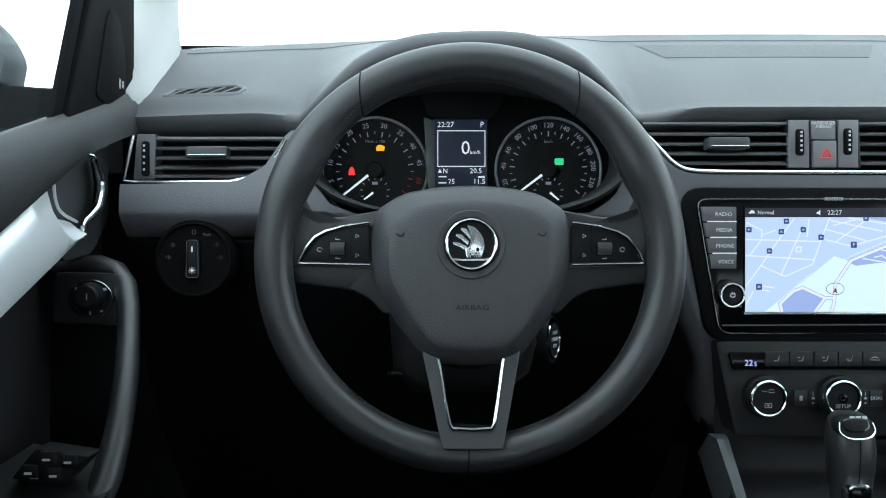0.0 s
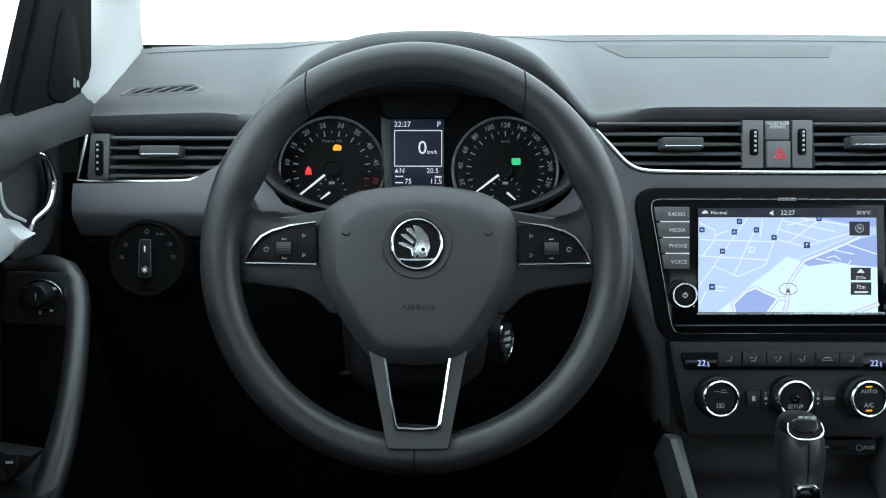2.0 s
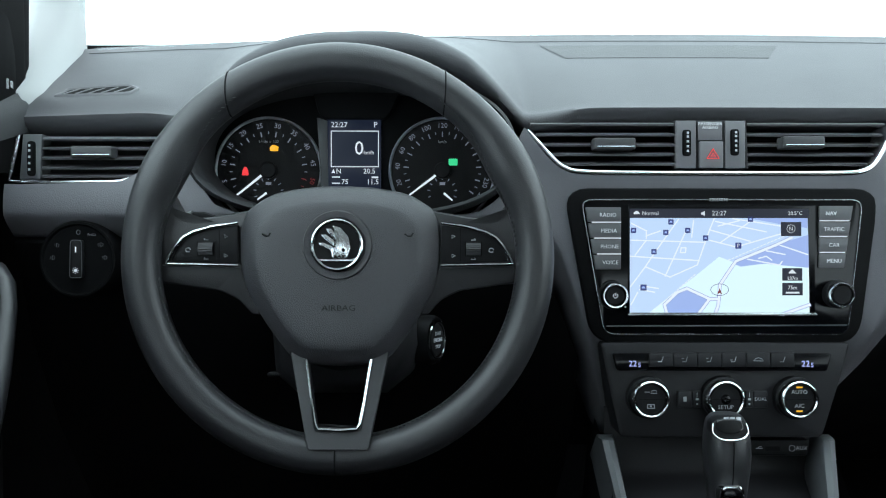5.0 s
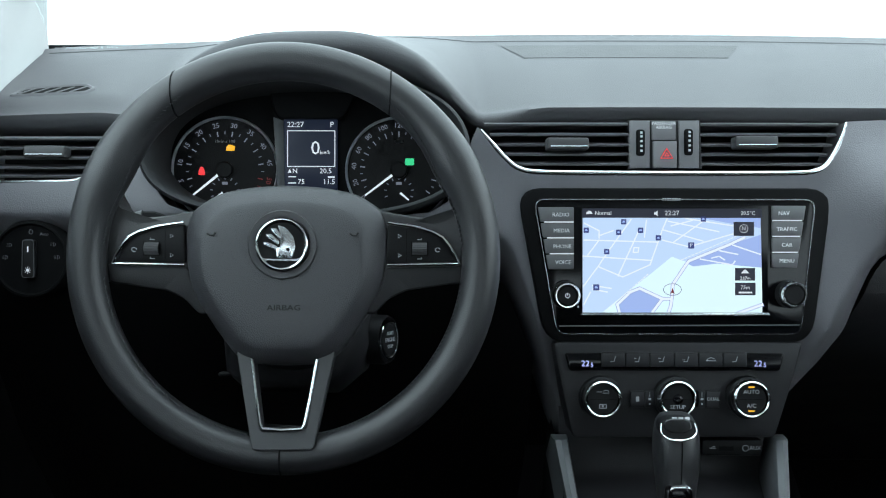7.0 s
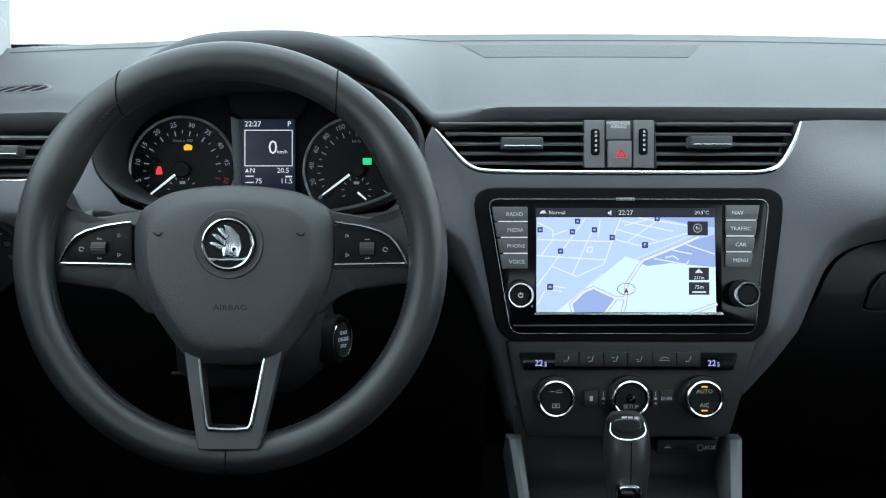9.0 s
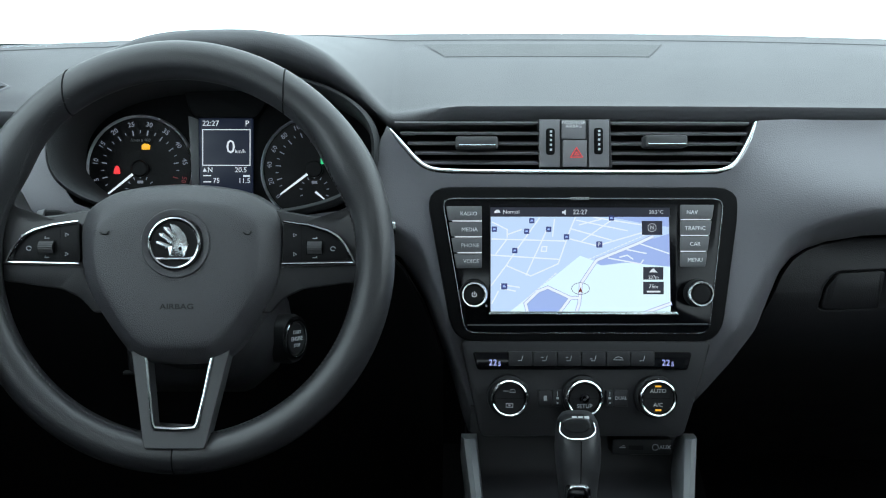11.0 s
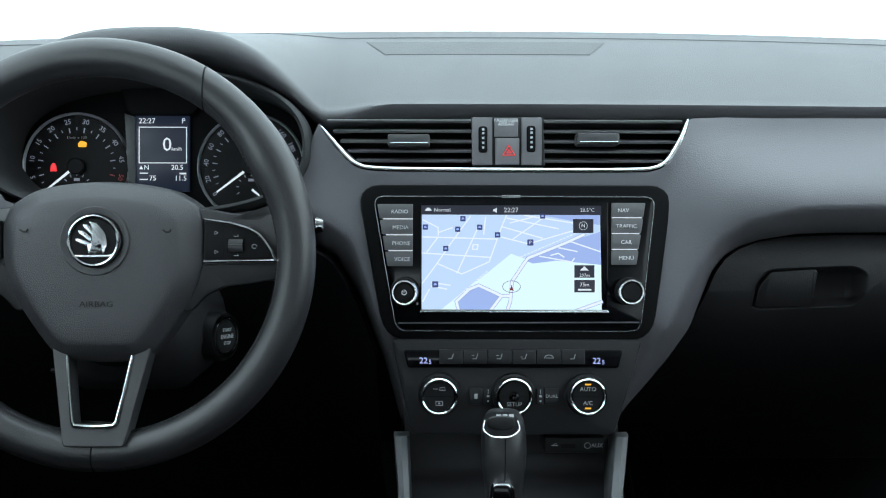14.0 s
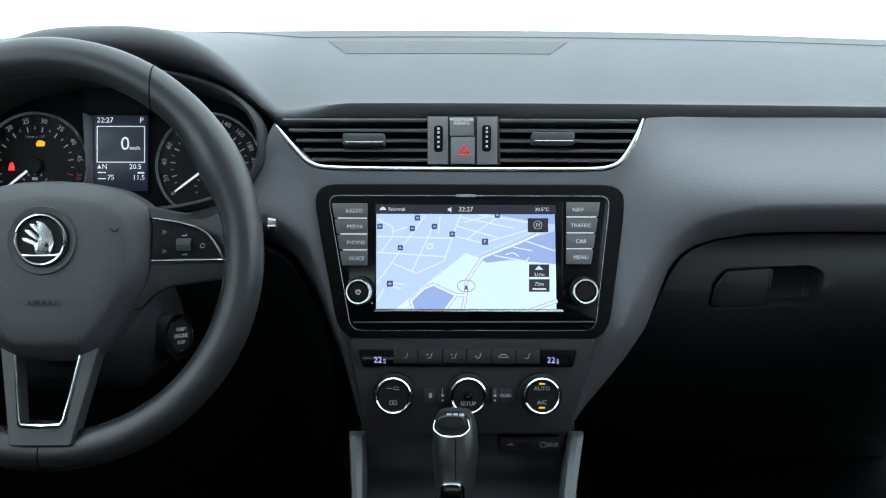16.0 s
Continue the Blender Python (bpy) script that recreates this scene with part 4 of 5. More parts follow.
def dial(cx, labels, red, needle_deg, sub_deg):
    d = part("dial", lathe(cx, IZ, ((0.0, 1.0635), (0.0553, 1.0635), (0.0553, 1.066))), HARD, cluster, "round black dial face")
    rows = [(0.0545, 1.0640), (0.0551, 1.0612), (0.0562, 1.0600), (0.0573, 1.0612), (0.0578, 1.066)]
    part("dial_ring", lathe(cx, IZ, rows, 64, hollow=True), RING, d, "thin bright ring")
    bm, rm = bmesh.new(), bmesh.new()
    n = len(labels)
    for i, text in enumerate(labels):
        a = radians(217 - 254 * i / (n - 1))
        hot = text in red
        words(text, cx + 0.0478 * math.cos(a), 1.0628, IZ + 0.0478 * math.sin(a), 0.0074, bm=rm if hot else bm, turn=90 - math.degrees(a))
        for r0, r1, w, k in ((0.036, 0.0415, 0.0006, 0),) + (((0.0385, 0.0415, 0.0004, 0.5),) if i < n - 1 else ()):
            b = a - radians(254 / (n - 1)) * k
            u, v = Vector((math.cos(b), 0, math.sin(b))), Vector((-math.sin(b), 0, math.cos(b)))
            c = Vector((cx, 1.0628, IZ))
            t = rm if hot else bm
            q = [c + u * r0 - v * w, c + u * r1 - v * w, c + u * r1 + v * w, c + u * r0 + v * w]
            rings([q, [p + Vector((0, 0.0003, 0)) for p in q]], bm=t)
    part("scale", bm, DIAL_LIT, d, "lit numerals and ticks")
    if red:
        part("red_scale", rm, RED_DIM, d)
    else:
        rm.free()
    sz, sb = IZ - 0.023, bmesh.new()
    for k in range(9):
        b = radians(200 - 27.5 * k)
        u, v = Vector((math.cos(b), 0, math.sin(b))), Vector((-math.sin(b), 0, math.cos(b)))
        c = Vector((cx, 1.0628, sz))
        q = [c + u * 0.013 - v * 0.0005, c + u * 0.016 - v * 0.0005, c + u * 0.016 + v * 0.0005, c + u * 0.013 + v * 0.0005]
        rings([q, [p + Vector((0, 0.0003, 0)) for p in q]], bm=sb)
    bars([(cx - 0.003, cx + 0.003, sz + 0.0075, sz + 0.0105)], 1.0628, bm=sb)
    part("small_scale", sb, DIAL_LIT, d)
    for deg, r0, r1, w, zz in ((needle_deg, 0.008, 0.045, 0.0013, IZ), (sub_deg, 0.002, 0.014, 0.0012, sz)):
        b = radians(deg)
        u, v = Vector((math.cos(b), 0, math.sin(b))), Vector((-math.sin(b), 0, math.cos(b)))
        c = Vector((cx, 1.0595, zz))
        q = [c + u * r0 - v * w, c + u * r1 - v * w * 0.6, c + u * r1 + v * w * 0.6, c + u * r0 + v * w]
        part("needle", rings([q, [p + Vector((0, 0.001, 0)) for p in q]]), NEEDLE_LIT, d, "white lit needle")
    part("needle_hub", lathe(cx, IZ, ((0.0, 1.0575), (0.0075, 1.0575), (0.009, 1.059), (0.009, 1.064))), HARD, d)
    bm = words("1/min x 100" if red else "km/h", cx, 1.0628, IZ + 0.0305, 0.0045)
    part("unit", bm, DIM, d)
    return d


d1 = dial(IX[0], ["0", "5", "10", "15", "20", "25", "30", "35", "40", "45", "50", "55"], ("50", "55"), 219, 217)
d2 = dial(IX[1], ["0", "20", "40", "60", "80", "100", "120", "140", "160", "180", "200", "230", "260"], (), 217, 320)
wx, wz = -0.0975, 0.0831
part("belt_lamp", plate(rounded([(wx - 0.0036, wz - 0.0042), (wx + 0.0036, wz - 0.0042), (wx + 0.003, wz + 0.001), (wx + 0.0012, wz + 0.0046), (wx - 0.0012, wz + 0.0046), (wx - 0.003, wz + 0.001)], 0.001, 2), 1.0622, 1.0632, 0.0003), RED_LIT, d1, "red belt warning lamp")
wx, wz = -0.0668, 0.1078
part("engine_lamp", plate(rounded([(wx - 0.0045, wz - 0.003), (wx + 0.004, wz - 0.003), (wx + 0.0048, wz + 0.0015), (wx + 0.002, wz + 0.003), (wx - 0.002, wz + 0.0036), (wx - 0.0046, wz + 0.001)], 0.0008, 2), 1.0622, 1.0632, 0.0003), AMBER_LIT, d1, "amber engine warning lamp")
wx, wz = 0.124, 0.0933
part("green_lamp", plate(rounded([(wx - 0.0048, wz - 0.0036), (wx + 0.0048, wz - 0.0036), (wx + 0.0048, wz + 0.0036), (wx - 0.0048, wz + 0.0036)], 0.0012, 2), 1.0622, 1.0632, 0.0003), GREEN_LIT, d2, "green lamp")

disp = part("display", block(-0.0096, 0.047, 1.0595, 1.066, 0.0578, 0.1391, 0.0006), LCD, cluster, "narrow display between the dials")
part("pillar_strip", plate([(-0.0204, 0.14), (-0.0096, 0.1364), (-0.0084, 0.0577), (-0.0156, 0.0577)], 1.057, 1.066, 0.0006), SATIN, cluster, "grey strip beside the display")
y = 1.0592
bm = words("22:27", -0.006, y, 0.1323, 0.008, "LEFT")
words("P", 0.0415, y, 0.1323, 0.0082, bm=bm)
words("0", 0.0241, y, 0.107, 0.0205, bm=bm, thick=0.0003)
words("km/h", 0.0343, y, 0.1028, 0.0055, bm=bm)
words("N", 0.0024, y, 0.083, 0.0072, bm=bm)
words("20.5", 0.0415, y, 0.083, 0.0076, "RIGHT", bm=bm)
words("11.5", 0.0451, y, 0.0716, 0.0076, "RIGHT", bm=bm)
words("75", 0.009, y, 0.0716, 0.0075, bm=bm)
x0, x1, z0, z1 = -0.006, 0.0451, 0.0875, 0.1263
w = 0.0009
bars([(x0, x1, z1 - w, z1), (x0, x1, z0, z0 + w), (x0, x0 + w, z0 + w, z1 - w), (x1 - w, x1, z0 + w, z1 - w)], y, bm=bm)
bars([(-0.0048, 0.0036, 0.0764, 0.0776), (-0.0048, 0.0036, 0.0698, 0.071), (0.0373, 0.0445, 0.0758, 0.0776)], y, bm=bm)
rings([[(-0.0054, y, 0.0812), (-0.0012, y, 0.0812), (-0.0033, y, 0.0854)], [(-0.0054, y + 0.0003, 0.0812), (-0.0012, y + 0.0003, 0.0812), (-0.0033, y + 0.0003, 0.0854)]], bm=bm)
part("readout", bm, WHITE_LIT, disp, "white digits and frame")

# ---- navigation unit ----
unit = thing("infotainment_unit", (MID, 0.98, 0.0), "gloss black navigation unit with a lit map screen", "navigation unit")
# Black plate for the joint plus the shade in the recess round it.
part("joint_and_shade", plate(rounded([(0.2315, 0.0605), (0.5435, 0.0605), (0.523, -0.0925), (0.2595, -0.0925)], 0.025), 0.9772, 1.0, 0.004), DEEP, unit, "dark joint round the unit, widened by painted recess shade")
bezel = part("bezel", plate(rounded([(0.2464, 0.0508), (0.5263, 0.0508), (0.5119, -0.0844), (0.2697, -0.0844)], 0.013), 0.976, 1.0, 0.0025), GLOSS, unit, "gloss black surround")
run = inset(rounded([(0.2464, 0.0508), (0.5263, 0.0508), (0.5119, -0.0844), (0.2697, -0.0844)], 0.013), 0.0018)
part("bright_line", tube([(x, 0.9754, z) for x, z in run], [0.0001 + 0.0007 * max(0, (z + 0.084) / 0.133) for x, z in run], 6, closed=True), BRUSHED, bezel, "thin bright line near the edge")
part("lower_line", tube([(0.2735, 0.9752, -0.0749), (0.5088, 0.9752, -0.0738)], 0.0007, 6), SATIN, bezel)
part("maker_marks", bars([(0.3742 + 0.0023 * i, 0.3742 + 0.0023 * i + 0.0017, 0.0477, 0.0505) for i in range(8)], 0.9752), PRINT, bezel)
screen = part("screen", block(0.2945, 0.4778, 0.9742, 0.978, -0.0644, 0.0436, 0.0006), GLOSS, unit, "glossy touch screen")
part("screen_sill", plate(rounded([(0.2952, -0.0614), (0.4773, -0.0614), (0.4795, -0.0642), (0.2935, -0.0642)], 0.0004), 0.9722, 0.976, 0.0006), BRUSHED, screen, "bright sill under the screen")

MAP_BASE = glow("map_land", (0.52, 0.70, 0.96), 1.0)
MAP_PALE = glow("map_open_land", (0.72, 0.95, 1.0), 1.0)
MAP_BLUE = glow("map_blocks", (0.33, 0.46, 0.84), 1.0)
MAP_ROAD = glow("map_roads", (0.78, 0.88, 1.0), 1.0)
MAP_EDGE = glow("map_road_edges", (0.30, 0.38, 0.68), 1.0)
MAP_DARK = glow("map_dark_boxes", (0.012, 0.014, 0.03), 1.0)
MAP_NAVY = glow("map_pins", (0.03, 0.05, 0.22), 1.0)


def patch(outline, y, bm=None):
    return rings([[(x, y, z) for x, z in outline], [(x, y + 0.00004, z) for x, z in outline]], bm=bm)


def road(pts, w, y, bm):
    """A flat line of width w along points."""
    for (ax, az), (bx, bz) in zip(pts, pts[1:]):
        d = Vector((bx - ax, bz - az))
        if d.length < 1e-6:
            continue
        d.normalize()
        u = Vector((-d.y, d.x)) * w / 2
        e = d * w * 0.3
        patch([(ax - e.x + u.x, az - e.y + u.y), (bx + e.x + u.x, bz + e.y + u.y), (bx + e.x - u.x, bz + e.y - u.y), (ax - e.x - u.x, az - e.y - u.y)], y, bm)


SY = 0.9741
part("map", patch([(0.2959, 0.0311), (0.4701, 0.0311), (0.472, -0.0632), (0.2959, -0.0632)], SY), MAP_BASE, screen, "lit street map")
part("open_land", patch([(0.3832, -0.0068), (0.3998, -0.0129), (0.4044, -0.0164), (0.4276, -0.0135), (0.4712, -0.0175), (0.472, -0.0632), (0.3129, -0.0632), (0.3351, -0.0453), (0.361, -0.0249)], SY - 0.0001), MAP_PALE, screen)
part("map_block", patch([(0.3314, -0.0527), (0.3499, -0.0382), (0.3721, -0.0481), (0.361, -0.0629), (0.3323, -0.0629)], SY - 0.0002), MAP_BLUE, screen)
part("map_block", patch([(0.398, -0.0138), (0.4331, 0.0028), (0.4705, 0.0148), (0.4712, -0.0175), (0.4276, -0.0135), (0.4044, -0.0164)], SY - 0.0002), MAP_BLUE, screen)
part("map_block", patch([(0.4109, 0.0311), (0.4701, 0.0311), (0.4701, 0.0213), (0.4442, 0.025)], SY - 0.0002), MAP_BLUE, screen)
ROADS = [[(0.2972, 0.0093), (0.3684, 0.0074)], [(0.2962, -0.0064), (0.3628, -0.0105)], [(0.3517, 0.0204), (0.3305, -0.0259)], [(0.3786, 0.0306), (0.3739, 0.0195), (0.3619, -0.0148), (0.3351, -0.0268), (0.311, -0.0166), (0.3203, -0.0027), (0.3434, 0.0296)], [(0.311, -0.0166), (0.2966, -0.036)], [(0.3739, 0.0195), (0.4137, 0.0084)], [(0.3739, 0.0093), (0.3998, 0.0028)], [(0.385, 0.0074), (0.4137, 0.0278)], [(0.3998, 0.0028), (0.4442, 0.0158)], [(0.3961, 0.0306), (0.4442, 0.0232)],
         [(0.3462, 0.0019), (0.3508, 0.0019), (0.3502, -0.0027), (0.3453, -0.0027), (0.3462, 0.0019)], [(0.2972, 0.0259), (0.312, 0.0185), (0.312, 0.0111)], [(0.3258, 0.0185), (0.3129, 0.0139)], [(0.3009, -0.0055), (0.312, 0.0093)], [(0.3795, 0.0278), (0.4294, 0.0176)], [(0.3055, -0.0351), (0.324, -0.0379)], [(0.3055, -0.0388), (0.3203, -0.0416)], [(0.3036, -0.0416), (0.2972, -0.0536)], [(0.3823, 0.0232), (0.4035, 0.0287)], [(0.3582, 0.0287), (0.3564, 0.0121)], [(0.4294, -0.0009), (0.4479, -0.0046)], [(0.4424, 0.0047), (0.4701, -0.0046)], [(0.4109, -0.0092), (0.4424, -0.0148), (0.4451, -0.0111)], [(0.422, -0.0083), (0.4294, -0.0064), (0.435, -0.0101)]]
for r in ROADS:
    bm = bmesh.new()
    road(r, 0.0013, SY - 0.0003, bm)
    part("road", bm, MAP_ROAD, screen)
MAIN = [[(0.3795, -0.0629), (0.3823, -0.0545), (0.3832, -0.0471), (0.3841, -0.0342), (0.3878, -0.0286), (0.397, -0.0148), (0.3998, -0.0111), (0.4387, 0.0047), (0.4544, 0.0121)], [(0.3823, -0.0481), (0.3739, -0.0481), (0.3628, -0.0629)], [(0.3739, -0.0481), (0.3517, -0.0379), (0.3425, -0.0416), (0.3299, -0.0536), (0.3323, -0.0629)], [(0.4461, -0.0629), (0.472, -0.0536)]]
for r in MAIN:
    for nm, wide, up, mt in (("road_edge", 0.0036, 0.0003, MAP_EDGE), ("road", 0.0026, 0.0004, MAP_ROAD)):
        bm = bmesh.new()
        road(r, wide, SY - up, bm)
        part(nm, bm, mt, screen)
bm = bmesh.new()
for i in range(16):
    t = i / 16
    a, b = Vector([(0.3175, -0.061), (0.361, -0.0231)][0]), Vector([(0.3175, -0.061), (0.361, -0.0231)][1])
    p, q = a.lerp(b, t), a.lerp(b, t + 0.035)
    road([tuple(p), tuple(q)], 0.001, SY - 0.0004, bm)
    a, b = Vector([(0.3924, -0.0101), (0.4479, 0.0139)][0]), Vector([(0.3924, -0.0101), (0.4479, 0.0139)][1])
    p, q = a.lerp(b, t), a.lerp(b, t + 0.035)
    road([tuple(p), tuple(q)], 0.001, SY - 0.0004, bm)
tagged(part("dashed_line", bm, MAP_ROAD, screen), kind="stuff")
for o in ([(0.4435, 0.0272), (0.4635, 0.0272), (0.4636, 0.0135), (0.4437, 0.0135)], [(0.445, -0.0179), (0.4646, -0.0179), (0.4646, -0.0301), (0.445, -0.0301)], [(0.445, -0.0323), (0.4651, -0.0323), (0.4651, -0.0445), (0.445, -0.0445)], [(0.2955, 0.0402), (0.4709, 0.0402), (0.4712, 0.0311), (0.2955, 0.0311)]):
    part("status_box", patch(o, SY - 0.0005), MAP_DARK, screen, "dark status box")
for k, c in ((0.0026, (0.336, 0.0272)), (0.0026, (0.331, 0.0169)), (0.0026, (0.3525, 0.0189)), (0.0026, (0.3699, 0.0115)), (0.0026, (0.3194, -0.002)), (0.003, (0.402, 0.0041)), (0.0026, (0.4139, 0.03)), (0.0026, (0.2994, 0.0189)), (0.003, (0.3092, -0.037))):
    pin = part("pin", patch(rounded([(c[0] - k, c[1] - k), (c[0] + k, c[1] - k), (c[0] + k, c[1] + k), (c[0] - k, c[1] + k)], 0.0006, 2), SY - 0.0005), MAP_NAVY, screen)
    if k != 0.003 or c[1] < 0:
        part("pin_mark", patch([(c[0] - k * 0.6, c[1] - k * 0.3), (c[0] + k * 0.6, c[1] - k * 0.3), (c[0] + k * 0.3, c[1] + k * 0.4), (c[0] - k * 0.3, c[1] + k * 0.4)], SY - 0.0006), MAP_BLUE, pin)
ty = SY - 0.0007
for text, x, z, size, align in (("Normal", 0.3077, 0.0356, 0.0052, "LEFT"), ("22:27", 0.3832, 0.0356, 0.0064, "CENTER"), ("20.5\u00b0C", 0.4646, 0.0357, 0.005, "RIGHT"),
                                ("237m", 0.455, -0.0279, 0.0045, "CENTER"), ("75m", 0.455, -0.037, 0.0052, "CENTER"), ("N", 0.4535, 0.0206, 0.005, "CENTER"), ("P", 0.402, 0.0041, 0.005, "CENTER")):
    part("screen_text", words(text, x, ty, z, size, align, thick=0.00006), WHITE_LIT, screen, "white lettering")
part("compass_ring", tube([(0.4535 + 0.004 * math.cos(k), ty, 0.0206 + 0.004 * math.sin(k)) for k in span(0, 6.28, 17)[:-1]], 0.0002, 4, closed=True), WHITE_LIT, screen)
for o in ([(0.4507, -0.0231), (0.459, -0.0231), (0.4562, -0.0203), (0.4548, -0.019), (0.4531, -0.0203)], [(0.4485, -0.041), (0.4618, -0.041), (0.4618, -0.0427), (0.4485, -0.0427)], [(0.2994, 0.0361), (0.3018, 0.038), (0.304, 0.0376), (0.3055, 0.035), (0.2994, 0.0346)], [(0.3656, 0.0365), (0.3671, 0.0365), (0.3691, 0.0383), (0.3691, 0.0328), (0.3671, 0.0343), (0.3656, 0.0343)]):
    part("screen_symbol", patch(o, ty), WHITE_LIT, screen)
bm = tube([(0.3837 + 0.0087 * math.cos(k), ty, -0.039 + 0.0057 * math.sin(k)) for k in span(0, 6.28, 33)[:-1]], 0.00025, 4, closed=True)
part("position_ring", bm, MAP_NAVY, screen)
part("position_arrow", patch([(0.3815, -0.0434), (0.3837, -0.0375), (0.386, -0.0434), (0.3837, -0.0421)], ty), RED_DIM, screen)


def key(x0, x1, z0, z1, slant, text, tx, side_line):
    """One printed key of the unit, its outer end slanted."""
    o = [(x0 + (slant if slant > 0 else 0), z0), (x1 + (slant if slant < 0 else 0), z0), (x1, z1), (x0, z1)]
    k = part("key", plate(rounded(o, 0.001, 2), 0.9735, 0.98, 0.0008), KEY, unit)
    part("legend", words(text, tx, 0.9732, (z0 + z1) / 2 - 0.0004, 0.0054), LEGEND, k)
    if side_line:
        part("lit_line", bars([(x0 + 0.006 if slant > 0 else x0, x1 if slant > 0 else x1 - 0.004, z0 - 0.0009, z0 + 0.0002)], 0.9728), WHITE_LIT, k)


for i, text in enumerate(("RADIO", "MEDIA", "PHONE", "VOICE")):
    za = 0.0413 - i * 0.0155
    key(0.2523 + i * 0.0026, 0.2872, za - 0.0141, za, 0.0024, text, 0.2744 + 0.0008 * i, i < 3)
for i, text in enumerate(("NAV", "TRAFFIC", "CAR", "MENU")):
    za = 0.043 - i * 0.0155
    key(0.4813, 0.5145 - i * 0.0022, za - 0.0141, za, -0.0022, text, 0.4957 + (-0.003 if i == 0 else 0), i < 3)
for cx, cz, on in ((0.2794, -0.0444, 1), (0.4985, -0.0433, 0)):
    kb = part("knob", lathe(cx, cz, ((0.0, 0.9595), (0.0085, 0.9595), (0.0092, 0.9605), (0.0135, 0.966), (0.014, 0.978))), HARD, unit, "round control knob")
    part("knob_ring", lathe(cx, cz, ((0.0098, 0.9605), (0.0104, 0.9588), (0.0118, 0.9588), (0.0128, 0.961), (0.0128, 0.968)), hollow=True), CHROME, kb, "chrome ring")
    if on:
        bm = tube([(cx + 0.0022 * math.cos(k), 0.9592, cz + 0.0022 * math.sin(k)) for k in span(radians(120), radians(420), 12)], 0.0003, 4)
        bars([(cx - 0.0003, cx + 0.0003, cz, cz + 0.0028)], 0.959, bm=bm)
        part("power_sign", bm, WHITE_LIT, kb)
part("card_mark", bars([(0.291, 0.2927, -0.0571, -0.0549)], 0.9752), DIM, bezel)

# ---- climate panel ----
clim = thing("climate_panel", (MID, 0.97, -0.1361), "black climate control panel with three chrome-ringed dials", "climate control")
# Darker than the fascia: the weaker light down here is in the colour.
part("face", plate(rounded([(0.2665, -0.0907), (0.5127, -0.0907), (0.5038, -0.1233), (0.4851, -0.184), (0.2863, -0.184), (0.2731, -0.1233)], 0.006), 0.9745, 1.06, 0.003), PANEL, clim, "black panel face, darkened for weaker light low down")
st = part("display_strip", plate(rounded([(0.2784, -0.101), (0.4921, -0.101), (0.4877, -0.1181), (0.2828, -0.1181)], 0.003), 0.9695, 0.98, 0.0012), GLOSS, clim, "gloss black strip")
for x in (0.298, 0.4664):
    digits = words("22", x, 0.9692, -0.1111, 0.0083)
    words("5", x + 0.0065, 0.9692, -0.1124, 0.0062, bm=digits)
    part("temperature", digits, BLUE_LIT, st, "lit blue-white digits")
for i in range(6):
    x0 = 0.313 + i * 0.0237
    k = part("key", block(x0 + 0.0004, x0 + 0.0234, 0.9672, 0.975, -0.114, -0.1002, 0.0009), PANEL, clim)
    cx, cz = x0 + 0.012, -0.1068
    if i == 4:
        bm = tube([(cx - 0.005, 0.967, cz - 0.001), (cx - 0.003, 0.967, cz + 0.001), (cx, 0.967, cz + 0.002), (cx + 0.003, 0.967, cz + 0.001), (cx + 0.005, 0.967, cz - 0.0012)], 0.0003, 4, closed=True)
    else:
        bm = tube([(cx - 0.003, 0.967, cz - 0.002), (cx + 0.0005, 0.967, cz - 0.002), (cx + 0.002, 0.967, cz + 0.003)], 0.00035, 4)
        if 0 < i < 4:
            bars([(cx - 0.004, cx - 0.0015, cz + (0.001 if i < 3 else -0.0005), cz + (0.0016 if i < 3 else 0.0001))], 0.9668, bm=bm)
    part("symbol", bm, DIM, k)
DZ = -0.1441
